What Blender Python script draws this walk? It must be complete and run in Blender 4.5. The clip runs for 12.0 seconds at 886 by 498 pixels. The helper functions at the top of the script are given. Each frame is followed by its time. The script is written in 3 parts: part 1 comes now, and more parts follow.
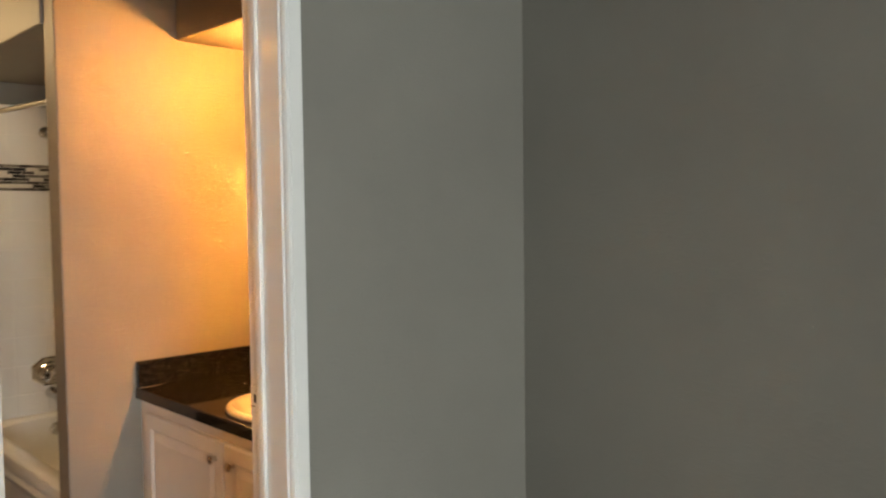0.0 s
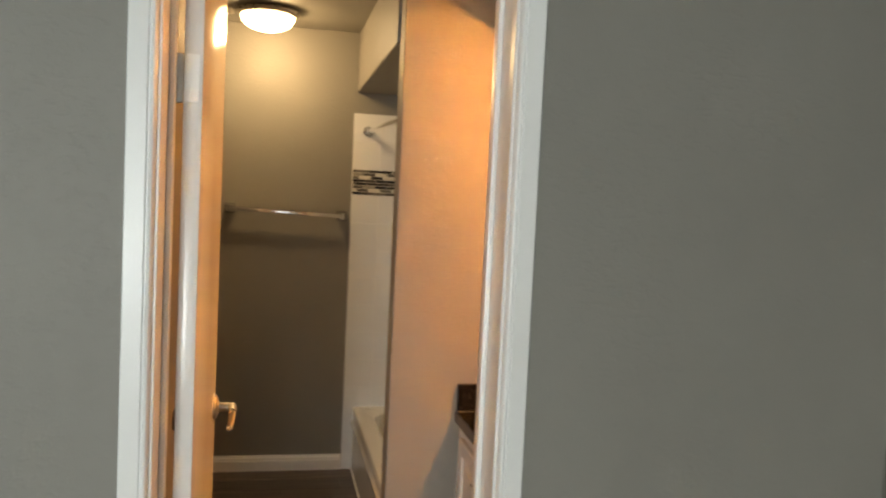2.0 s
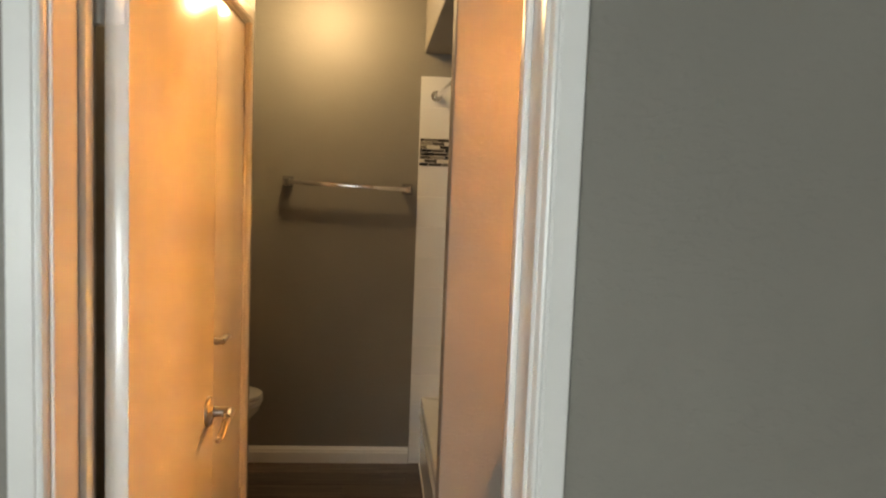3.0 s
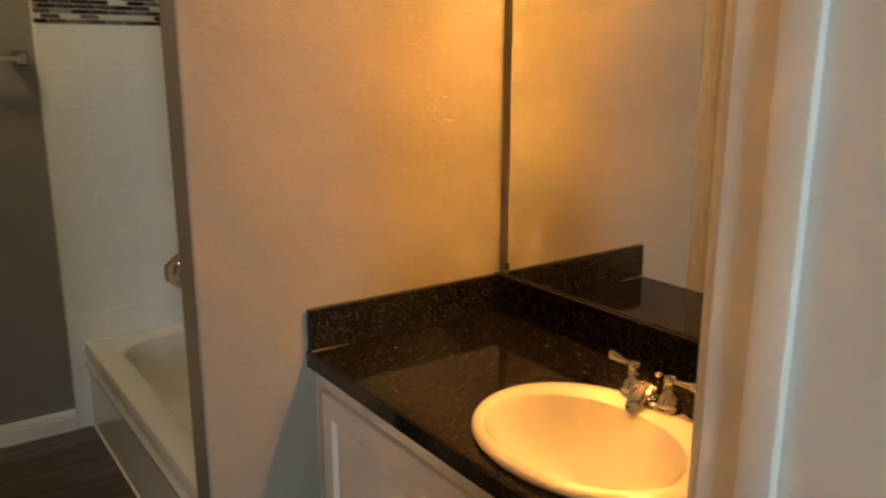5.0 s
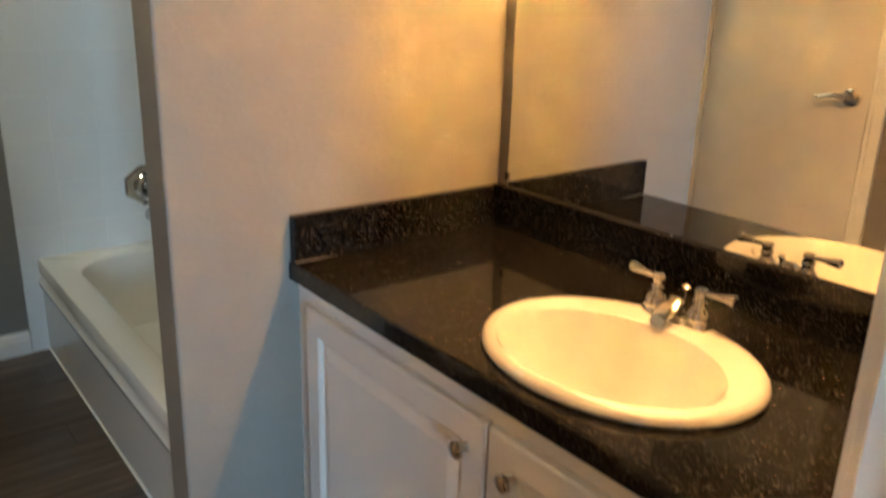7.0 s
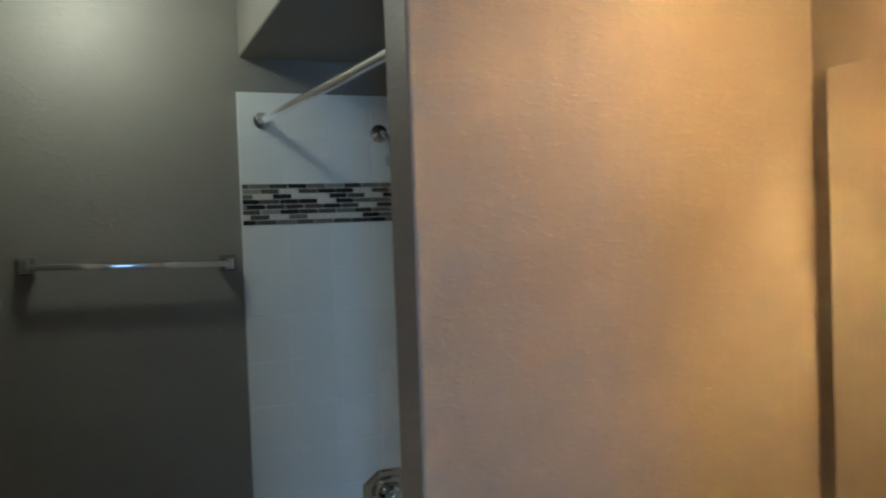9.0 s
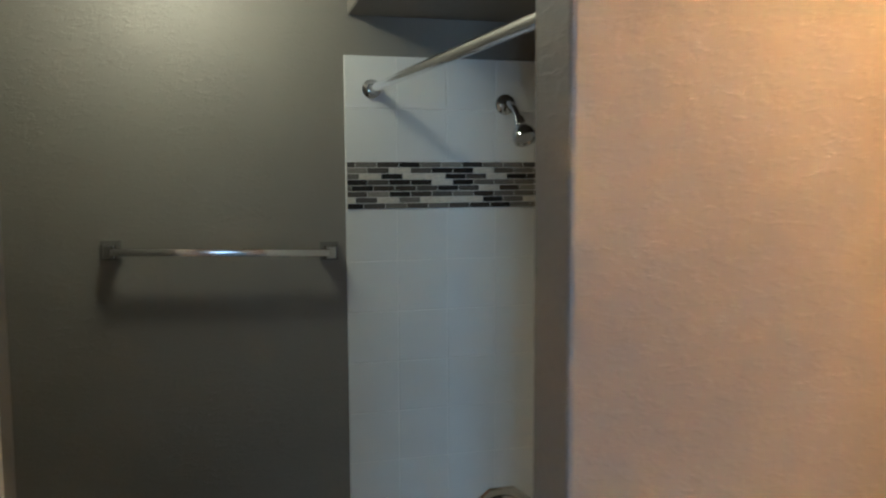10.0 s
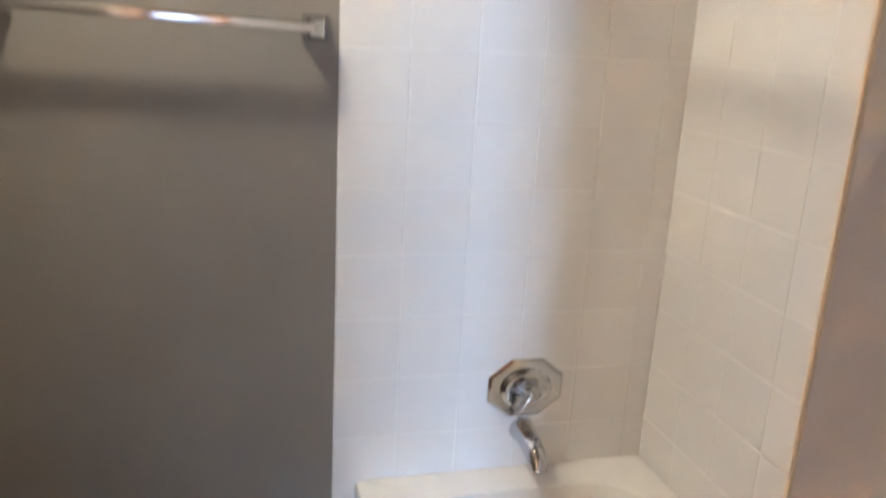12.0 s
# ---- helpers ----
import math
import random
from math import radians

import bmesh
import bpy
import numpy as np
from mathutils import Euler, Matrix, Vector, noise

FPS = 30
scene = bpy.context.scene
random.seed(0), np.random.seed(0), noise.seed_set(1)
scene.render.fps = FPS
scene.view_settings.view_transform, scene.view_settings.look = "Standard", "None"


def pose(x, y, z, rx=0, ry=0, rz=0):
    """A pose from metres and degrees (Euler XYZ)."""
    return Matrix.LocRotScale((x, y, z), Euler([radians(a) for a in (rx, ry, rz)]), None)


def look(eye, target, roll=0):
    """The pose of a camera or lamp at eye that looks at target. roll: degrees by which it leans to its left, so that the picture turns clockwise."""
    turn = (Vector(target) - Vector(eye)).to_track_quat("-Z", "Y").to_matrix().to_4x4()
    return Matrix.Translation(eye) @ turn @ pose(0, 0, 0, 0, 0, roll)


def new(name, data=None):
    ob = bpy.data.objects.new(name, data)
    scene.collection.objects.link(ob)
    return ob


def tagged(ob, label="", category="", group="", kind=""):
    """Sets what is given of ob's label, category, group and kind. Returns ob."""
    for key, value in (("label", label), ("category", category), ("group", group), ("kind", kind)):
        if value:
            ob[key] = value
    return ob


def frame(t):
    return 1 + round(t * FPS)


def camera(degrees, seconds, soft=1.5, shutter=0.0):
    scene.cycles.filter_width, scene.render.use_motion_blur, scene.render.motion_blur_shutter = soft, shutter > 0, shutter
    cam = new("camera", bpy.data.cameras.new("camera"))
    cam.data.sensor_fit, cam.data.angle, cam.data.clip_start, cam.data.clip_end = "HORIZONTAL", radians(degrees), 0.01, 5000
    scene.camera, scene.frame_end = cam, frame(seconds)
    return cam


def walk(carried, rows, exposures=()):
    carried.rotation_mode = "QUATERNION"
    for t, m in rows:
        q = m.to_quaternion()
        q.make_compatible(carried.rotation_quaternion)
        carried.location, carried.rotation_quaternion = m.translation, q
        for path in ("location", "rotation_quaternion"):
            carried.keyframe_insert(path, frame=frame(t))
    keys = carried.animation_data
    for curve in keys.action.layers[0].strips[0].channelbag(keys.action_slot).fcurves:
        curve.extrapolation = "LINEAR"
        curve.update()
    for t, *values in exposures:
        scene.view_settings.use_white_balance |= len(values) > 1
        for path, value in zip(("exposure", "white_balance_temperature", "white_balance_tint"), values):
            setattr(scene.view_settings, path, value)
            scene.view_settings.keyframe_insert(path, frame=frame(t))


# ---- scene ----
cam = camera(58.5, 12.0, soft=2.1, shutter=0.5)
PATH = [
    (0, (-1.002, -4.565, 1.411), (0.402, -3.144, 1.317), -0.7),
    (0.5, (-0.84, -4.654, 1.439), (0.346, -3.051, 1.286), -0.3),
    (1, (-0.693, -4.672, 1.447), (0.194, -2.892, 1.242), -0.1),
    (1.5, (-0.566, -4.576, 1.468), (0.067, -2.686, 1.309), 2.2),
    (2, (-0.413, -4.437, 1.529), (0.005, -2.485, 1.411), 2.7),
    (2.5, (-0.25, -4.254, 1.556), (-0.052, -2.27, 1.404), 2.4),
    (3, (-0.201, -4.052, 1.498), (-0.033, -2.068, 1.316), 2.2),
    (3.5, (-0.255, -3.830, 1.471), (0.118, -1.882, 1.213), 2.1),
    (3.7, (-0.275, -3.732, 1.474), (0.184, -1.811, 1.162), 1.9),
    (5.3, (-0.51, -3.159, 1.387), (0.704, -1.649, 0.894), 1.0),
    (5.5, (-0.514, -3.135, 1.357), (0.729, -1.66, 0.827), 1.9),
    (6, (-0.485, -3.088, 1.279), (0.742, -1.668, 0.587), 3.3),
    (6.5, (-0.481, -3.072, 1.25), (0.714, -1.642, 0.523), 3.8),
    (7, (-0.458, -3.043, 1.305), (0.716, -1.546, 0.691), 1.8),
    (7.5, (-0.439, -3.034, 1.41), (0.657, -1.419, 0.976), 0.6),
    (7.7, (-0.424, -3.013, 1.437), (0.62, -1.341, 1.097), 0.3),
    (9.3, (-0.410, -2.640, 1.545), (0.550, 0.0, 1.470), -2.0),
    (9.5, (-0.375, -2.581, 1.562), (0.229, -0.676, 1.475), -1.5),
    (10, (-0.32, -2.342, 1.64), (0.187, -0.415, 1.461), -0.3),
    (10.5, (-0.341, -2.121, 1.571), (0.181, -0.199, 1.381), -1.0),
    (11, (-0.357, -1.948, 1.59), (0.239, -0.059, 1.314), -0.4),
    (11.5, (-0.284, -1.819, 1.593), (0.293, 0.046, 1.165), 1.3),
    (12, (-0.218, -1.728, 1.438), (0.285, 0.128, 0.903), 3.1),
]
LIGHT = [(0, 0.1, 8700, 24), (1.0, 0.2, 8600, 24), (1.5, 0.05, 8700, 24), (2.5, -0.05, 8800, 23), (3.0, -0.05, 8800, 23), (3.7, -0.1, 8500, 21), (5.3, -0.4, 7400, 12), (5.5, -0.35, 7300, 11), (6.5, 0.1, 6000, 8), (7.0, 0.2, 5300, 4), (7.5, -0.05, 4900, 2), (7.7, -0.05, 4850, 2),
         (9.3, -0.9, 4500, 3), (9.5, -0.9, 4500, 3), (10.0, -0.6, 4850, 5), (10.5, -0.1, 4800, 7), (11.0, 0.6, 4800, 13), (11.5, 1.1, 5150, 20), (12.0, 1.3, 5250, 23)]
walk(cam, [(t, look(eye, target, roll)) for t, eye, target, roll in PATH], LIGHT)

# ---- world and large lights ----
# light that the mirror throws back onto the walls
scene.cycles.caustics_reflective = True
scene.cycles.blur_glossy = 0.0
scene.cycles.sample_clamp_indirect = 0.0
world = bpy.data.worlds.new("sky")
scene.world = world
world.use_nodes = True
wn = world.node_tree
sky = wn.nodes.new("ShaderNodeTexSky")
sky.sky_type, sky.sun_disc = "NISHITA", False
sky.sun_elevation, sky.sun_rotation = radians(40), radians(200)
wn.links.new(sky.outputs[0], wn.nodes["Background"].inputs[0])
wn.nodes["Background"].inputs[1].default_value = 0.1


def lamp(name, kind, m, energy, color, **kw):
    data = bpy.data.lights.new(name, kind)
    data.energy, data.color = energy, color
    if "size" in kw:
        data.shape, data.size, data.size_y = "RECTANGLE", kw["size"], kw["size_y"]
    if "radius" in kw:
        data.shadow_soft_size = kw["radius"]
    ob = new(name, data)
    ob.matrix_world = m
    return ob


WARM = (1.0, 0.44, 0.11)
DOME = (1.0, 0.82, 0.47)
DAY = (0.58, 0.835, 0.985)
VAN_Y = (-1.95, -2.15, -2.35, -2.55)

lamp("window_daylight", "AREA", look((-2.20, -8.97, 1.1), (-1.90, 0, -0.6)), 215, DAY, size=1.1, size_y=1.6)
lamp("window_daylight", "AREA", look((-0.70, -8.97, 1.1), (-0.70, 0, -0.9)), 22, DAY, size=1.2, size_y=1.6)


# ---- materials ----
def nodes_of(name, base, rough=0.5, metal=0.0):
    m = bpy.data.materials.new(name)
    m.use_nodes = True
    nt = m.node_tree
    b = nt.nodes["Principled BSDF"]
    b.inputs["Base Color"].default_value = (*base, 1)
    b.inputs["Roughness"].default_value = rough
    b.inputs["Metallic"].default_value = metal
    return m, nt, b


def coords(nt, scale=(1, 1, 1)):
    tc = nt.nodes.new("ShaderNodeTexCoord")
    mp = nt.nodes.new("ShaderNodeMapping")
    mp.inputs["Scale"].default_value = scale
    nt.links.new(tc.outputs["Object"], mp.inputs[0])
    return mp.outputs[0]


def noise_of(nt, vec, scale, detail=4.0, rough=0.5):
    n = nt.nodes.new("ShaderNodeTexNoise")
    n.inputs["Scale"].default_value = scale
    n.inputs["Detail"].default_value = detail
    n.inputs["Roughness"].default_value = rough
    nt.links.new(vec, n.inputs["Vector"])
    return n.outputs["Fac"]


def ramp(nt, fac, stops):
    r = nt.nodes.new("ShaderNodeValToRGB")
    while len(r.color_ramp.elements) < len(stops):
        r.color_ramp.elements.new(0.5)
    for e, (p, c) in zip(r.color_ramp.elements, stops):
        e.position, e.color = p, (*c, 1)
    nt.links.new(fac, r.inputs[0])
    return r.outputs[0]


def bump(nt, b, height, strength, distance):
    n = nt.nodes.new("ShaderNodeBump")
    n.inputs["Strength"].default_value, n.inputs["Distance"].default_value = strength, distance
    nt.links.new(height, n.inputs["Height"])
    nt.links.new(n.outputs[0], b.inputs["Normal"])


def shade(c, k):
    return tuple(min(1, v * k) for v in c)


def wall_paint(name, base, texture=1.0):
    m, nt, b = nodes_of(name, base, 0.55)
    v = coords(nt)
    big = noise_of(nt, v, 1.6, 3)
    col = ramp(nt, big, [(0.3, shade(base, 0.94)), (0.7, shade(base, 1.05))])
    nt.links.new(col, b.inputs["Base Color"])
    # sprayed orange-peel texture: flattened blobs over fine grain
    blobs = noise_of(nt, coords(nt, (1, 1, 1.9)), 44, 5, 0.62)
    flat = ramp(nt, blobs, [(0.50, (0, 0, 0)), (0.62, (1, 1, 1))])
    fine = noise_of(nt, v, 260, 3)
    mix = nt.nodes.new("ShaderNodeMath")
    mix.operation = "MULTIPLY_ADD"
    mix.inputs[1].default_value = 0.25
    nt.links.new(fine, mix.inputs[0])
    nt.links.new(flat, mix.inputs[2])
    bump(nt, b, mix.outputs[0], 0.22 * texture, 0.0022)
    return m


def gloss_paint(name, base, rough=0.28):
    m, nt, b = nodes_of(name, base, rough)
    v = coords(nt)
    dirt = noise_of(nt, v, 3.5, 5)
    nt.links.new(ramp(nt, dirt, [(0.3, shade(base, 0.93)), (0.65, base)]), b.inputs["Base Color"])
    brush = noise_of(nt, coords(nt, (60, 60, 4)), 3, 3)
    bump(nt, b, brush, 0.12, 0.002)
    return m


def metal(name, base, rough):
    m, nt, b = nodes_of(name, base, rough, 1.0)
    v = coords(nt)
    n = noise_of(nt, v, 40, 4)
    r = nt.nodes.new("ShaderNodeMapRange")
    r.inputs["To Min"].default_value, r.inputs["To Max"].default_value = rough * 0.7, rough * 1.5 + 0.02
    nt.links.new(n, r.inputs[0])
    nt.links.new(r.outputs[0], b.inputs["Roughness"])
    return m


def ceramic(name, base, rough=0.12, vary=0.03):
    m, nt, b = nodes_of(name, base, rough)
    info = nt.nodes.new("ShaderNodeObjectInfo")
    nt.links.new(ramp(nt, info.outputs["Random"], [(0.0, shade(base, 1 - vary)), (1.0, base)]), b.inputs["Base Color"])
    bump(nt, b, noise_of(nt, coords(nt), 9, 2), 0.05, 0.004)
    b.inputs["Coat Weight"].default_value = 0.3
    b.inputs["Coat Roughness"].default_value = 0.06
    return m


def mosaic_material():
    m, nt, b = nodes_of("mosaic", (0.2, 0.18, 0.16), 0.12)
    info = nt.nodes.new("ShaderNodeObjectInfo")
    r = nt.nodes.new("ShaderNodeValToRGB")
    r.color_ramp.interpolation = "CONSTANT"
    cols = [(0.0, (0.012, 0.010, 0.010)), (0.20, (0.085, 0.075, 0.066)), (0.40, (0.17, 0.155, 0.135)), (0.58, (0.27, 0.25, 0.215)),
            (0.68, (0.050, 0.042, 0.036)), (0.79, (0.64, 0.60, 0.52))]
    while len(r.color_ramp.elements) < len(cols):
        r.color_ramp.elements.new(0.5)
    for e, (p, c) in zip(r.color_ramp.elements, cols):
        e.position, e.color = p, (*c, 1)
    nt.links.new(info.outputs["Random"], r.inputs[0])
    marble = ramp(nt, noise_of(nt, coords(nt, (1, 1, 3)), 90, 5), [(0.3, (0.75, 0.75, 0.75)), (0.7, (1.1, 1.1, 1.1))])
    mx = nt.nodes.new("ShaderNodeMix")
    mx.data_type, mx.blend_type = "RGBA", "MULTIPLY"
    mx.inputs[0].default_value = 1.0
    nt.links.new(r.outputs[0], mx.inputs[6])
    nt.links.new(marble, mx.inputs[7])
    nt.links.new(mx.outputs[2], b.inputs["Base Color"])
    return m


def granite_material():
    m, nt, b = nodes_of("black_speckled_stone", (0.006, 0.0055, 0.005), 0.06)
    b.inputs["Specular IOR Level"].default_value = 0.3
    v = coords(nt)
    # pale crystals of two sizes, sparse in the black ground
    def crystals(scale, low, high):
        vo = nt.nodes.new("ShaderNodeTexVoronoi")
        vo.inputs["Scale"].default_value = scale
        nt.links.new(v, vo.inputs["Vector"])
        sep = nt.nodes.new("ShaderNodeSeparateColor")
        nt.links.new(vo.outputs["Color"], sep.inputs[0])
        return ramp(nt, sep.outputs[0], [(0.0, (0, 0, 0)), (low, (0, 0, 0)), (high, (1, 1, 1))])
    add = nt.nodes.new("ShaderNodeMix")
    add.data_type, add.blend_type = "RGBA", "LIGHTEN"
    add.inputs[0].default_value = 1.0
    nt.links.new(crystals(560, 0.86, 1.0), add.inputs[6])
    nt.links.new(crystals(330, 0.94, 1.0), add.inputs[7])
    grey = nt.nodes.new("ShaderNodeRGBToBW")
    nt.links.new(add.outputs[2], grey.inputs[0])
    patch = ramp(nt, noise_of(nt, v, 38, 3), [(0.3, (0.35, 0.35, 0.35)), (0.65, (1, 1, 1))])
    mul = nt.nodes.new("ShaderNodeMath")
    mul.operation = "MULTIPLY"
    nt.links.new(grey.outputs[0], mul.inputs[0])
    nt.links.new(patch, mul.inputs[1])
    col = ramp(nt, mul.outputs[0], [(0.0, (0.0045, 0.0042, 0.0038)), (0.25, (0.012, 0.011, 0.0095)), (1.0, (0.10, 0.091, 0.077))])
    nt.links.new(col, b.inputs["Base Color"])
    bump(nt, b, noise_of(nt, v, 150, 3), 0.025, 0.001)
    return m


def plank_material():
    m, nt, b = nodes_of("wood_look_plank", (0.10, 0.075, 0.06), 0.38)
    info = nt.nodes.new("ShaderNodeObjectInfo")
    add = nt.nodes.new("ShaderNodeVectorMath")
    add.operation = "MULTIPLY_ADD"
    nt.links.new(info.outputs["Random"], add.inputs[0])
    add.inputs[1].default_value = (13, 7, 3)
    nt.links.new(coords(nt, (2.2, 26, 10)), add.inputs[2])
    grain = noise_of(nt, add.outputs[0], 1.6, 8, 0.62)
    col = ramp(nt, grain, [(0.28, (0.034, 0.024, 0.018)), (0.5, (0.080, 0.058, 0.044)), (0.72, (0.150, 0.115, 0.091))])
    tone = ramp(nt, info.outputs["Random"], [(0, (0.72, 0.72, 0.72)), (1, (1.12, 1.1, 1.08))])
    mx = nt.nodes.new("ShaderNodeMix")
    mx.data_type, mx.blend_type = "RGBA", "MULTIPLY"
    mx.inputs[0].default_value = 1.0
    nt.links.new(col, mx.inputs[6])
    nt.links.new(tone, mx.inputs[7])
    nt.links.new(mx.outputs[2], b.inputs["Base Color"])
    bump(nt, b, grain, 0.25, 0.002)
    return m


def glowing(name, color, strength):
    m, nt, b = nodes_of(name, (0.9, 0.88, 0.82), 0.35)
    b.inputs["Emission Color"].default_value = (*color, 1)
    b.inputs["Emission Strength"].default_value = strength
    return m


def hazed_glass(name):
    """Thin pressed glass: half see-through, the rest spreads the light."""
    m, nt, b = nodes_of(name, (0.95, 0.93, 0.88), 0.08)
    tr = nt.nodes.new("ShaderNodeBsdfTransparent")
    haze = nt.nodes.new("ShaderNodeBsdfTranslucent")
    haze.inputs[0].default_value = (0.95, 0.93, 0.88, 1)
    skin = nt.nodes.new("ShaderNodeMixShader")
    skin.inputs[0].default_value = 0.25
    nt.links.new(haze.outputs[0], skin.inputs[1])
    nt.links.new(b.outputs[0], skin.inputs[2])
    mix = nt.nodes.new("ShaderNodeMixShader")
    wavy = ramp(nt, noise_of(nt, coords(nt, (1, 1, 0.3)), 14, 2), [(0.35, (0.30, 0.30, 0.30)), (0.7, (0.45, 0.45, 0.45))])
    nt.links.new(wavy, mix.inputs[0])
    nt.links.new(tr.outputs[0], mix.inputs[1])
    nt.links.new(skin.outputs[0], mix.inputs[2])
    nt.links.new(mix.outputs[0], nt.nodes["Material Output"].inputs[0])
    return m


PAINT = wall_paint("greige_wall_paint", (0.225, 0.208, 0.184))
CEIL = wall_paint("ceiling_paint", (0.26, 0.245, 0.215), 1.3)
TRIM = gloss_paint("white_trim_paint", (0.78, 0.77, 0.75), 0.3)
DOORP = gloss_paint("white_door_paint", (0.74, 0.72, 0.69), 0.2)
CAB = gloss_paint("white_cabinet_paint", (0.74, 0.71, 0.67), 0.33)
CHROME = metal("chrome", (0.55, 0.55, 0.56), 0.06)
NICKEL = metal("brushed_nickel", (0.52, 0.48, 0.43), 0.26)
STEEL = metal("satin_steel", (0.82, 0.82, 0.84), 0.11)
TILE = ceramic("white_wall_tile", (0.74, 0.74, 0.74), 0.14)
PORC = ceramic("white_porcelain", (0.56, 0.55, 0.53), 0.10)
TUBM = ceramic("white_tub_enamel", (0.74, 0.74, 0.73), 0.16)
GROUT = wall_paint("white_grout", (0.75, 0.745, 0.735), 0.4)
DARKGROUT = wall_paint("grey_grout", (0.60, 0.57, 0.52), 0.3)
MOSAIC = mosaic_material()
STONE = granite_material()
PLANK = plank_material()
UNDER = wall_paint("dark_joint", (0.02, 0.017, 0.015), 0.2)
CARPET = wall_paint("beige_carpet", (0.22, 0.19, 0.155), 3)
BLACK = nodes_of("dark_hole", (0.01, 0.01, 0.01), 0.8)[0]
RUST = nodes_of("rust_stain", (0.10, 0.062, 0.048), 0.8)[0]
CAULK = nodes_of("clear_caulk", (0.10, 0.09, 0.08), 0.3)[0]
MIRROR, _nt, _b = nodes_of("mirror_silver", (0.88, 0.89, 0.86), 0.0, 1.0)
SHADE = hazed_glass("hazed_shade_glass")
BULB = glowing("lit_bulb_glass", WARM, 1430.0)
DOMEGLASS = glowing("lit_dome_glass", DOME, 22.0)
GLASS, _nt, _b = nodes_of("window_glass", (1, 1, 1), 0.02)
_b.inputs["Transmission Weight"].default_value = 1.0


# ---- mesh helpers ----
def bm_box(x0, y0, z0, x1, y1, z1, bev=0.0, seg=2, bm=None):
    bm = bm or bmesh.new()
    vs = bmesh.ops.create_cube(bm, size=1.0)["verts"]
    for v in vs:
        v.co = Vector((x0 if v.co.x < 0 else x1, y0 if v.co.y < 0 else y1, z0 if v.co.z < 0 else z1))
    if bev:
        es = list({e for v in vs for e in v.link_edges})
        bmesh.ops.bevel(bm, geom=es, offset=bev, segments=seg, affect="EDGES", profile=0.5)
    return bm


def bm_lathe(profile, n=40, m=Matrix(), bm=None, sx=1.0, sy=1.0):
    """Surface of revolution about local z from (radius, height) pairs."""
    bm = bm or bmesh.new()
    rings = []
    for r, z in profile:
        if r < 1e-6:
            rings.append([bm.verts.new(m @ Vector((0, 0, z)))])
        else:
            rings.append([bm.verts.new(m @ Vector((r * sx * math.cos(2 * math.pi * i / n), r * sy * math.sin(2 * math.pi * i / n), z))) for i in range(n)])
    for a, b in zip(rings, rings[1:]):
        for i in range(n):
            j = (i + 1) % n
            if len(a) == 1 and len(b) > 1:
                bm.faces.new((a[0], b[i], b[j]))
            elif len(b) == 1 and len(a) > 1:
                bm.faces.new((a[i], a[j], b[0]))
            elif len(a) > 1:
                bm.faces.new((a[i], a[j], b[j], b[i]))
    return bm


def bm_tube(points, radii, n=16, bm=None, flat=1.0):
    """Round tube along points; radii per point; ends closed."""
    bm = bm or bmesh.new()
    pts = [Vector(p) for p in points]
    rings = []
    ref = None
    for i, p in enumerate(pts):
        d = (pts[min(i + 1, len(pts) - 1)] - pts[max(i - 1, 0)]).normalized()
        if ref is None:
            ref = Vector((0, 0, 1)) if abs(d.z) < 0.9 else Vector((1, 0, 0))
        u = d.cross(ref).normalized()
        w = u.cross(d).normalized()
        ref = w
        r = radii[i] if isinstance(radii, (list, tuple)) else radii
        rings.append([bm.verts.new(p + u * r * math.cos(2 * math.pi * k / n) + w * r * flat * math.sin(2 * math.pi * k / n)) for k in range(n)])
    for a, b in zip(rings, rings[1:]):
        for k in range(n):
            bm.faces.new((a[k], a[(k + 1) % n], b[(k + 1) % n], b[k]))
    bm.faces.new(rings[0][::-1])
    bm.faces.new(rings[-1])
    return bm


def bm_loops(loops, close_first=False, close_last=False, bm=None):
    """Skin between closed loops of equal length."""
    bm = bm or bmesh.new()
    rings = [[bm.verts.new(p) for p in lp] for lp in loops]
    n = len(rings[0])
    for a, b in zip(rings, rings[1:]):
        for k in range(n):
            bm.faces.new((a[k], a[(k + 1) % n], b[(k + 1) % n], b[k]))
    if close_first:
        bm.faces.new(rings[0][::-1])
    if close_last:
        bm.faces.new(rings[-1])
    return bm


def bm_profile(profile, path_a, path_b, u, v, bm=None):
    """Moulding: a closed 2D profile (p, q) set along u and v, swept from path_a to path_b."""
    a, b, u, v = Vector(path_a), Vector(path_b), Vector(u), Vector(v)
    return bm_loops([[a + u * p + v * q for p, q in profile], [b + u * p + v * q for p, q in profile]], True, True, bm)


def mesh_of(name, bm, material, smooth=False):
    bmesh.ops.recalc_face_normals(bm, faces=bm.faces)
    me = bpy.data.meshes.new(name)
    bm.to_mesh(me)
    bm.free()
    me.materials.append(material)
    if smooth:
        for p in me.polygons:
            p.use_smooth = True
        me.set_sharp_from_angle(angle=radians(38))
    return me


def part(name, bm, material, parent, label="", smooth=True):
    ob = new(name, mesh_of(name, bm, material, smooth))
    ob.parent = parent
    if label:
        ob["label"] = label
    return ob


def thing(name, label, category, group="", at=None):
    ob = new(name)
    if at is not None:
        ob.matrix_world = at
    ob.empty_display_size = 0.1
    return tagged(ob, label, category, group)


def structure(name, bm, material, label, category="wall", smooth=False):
    ob = new(name, mesh_of(name, bm, material, smooth))
    return tagged(ob, label, category, kind="structure")


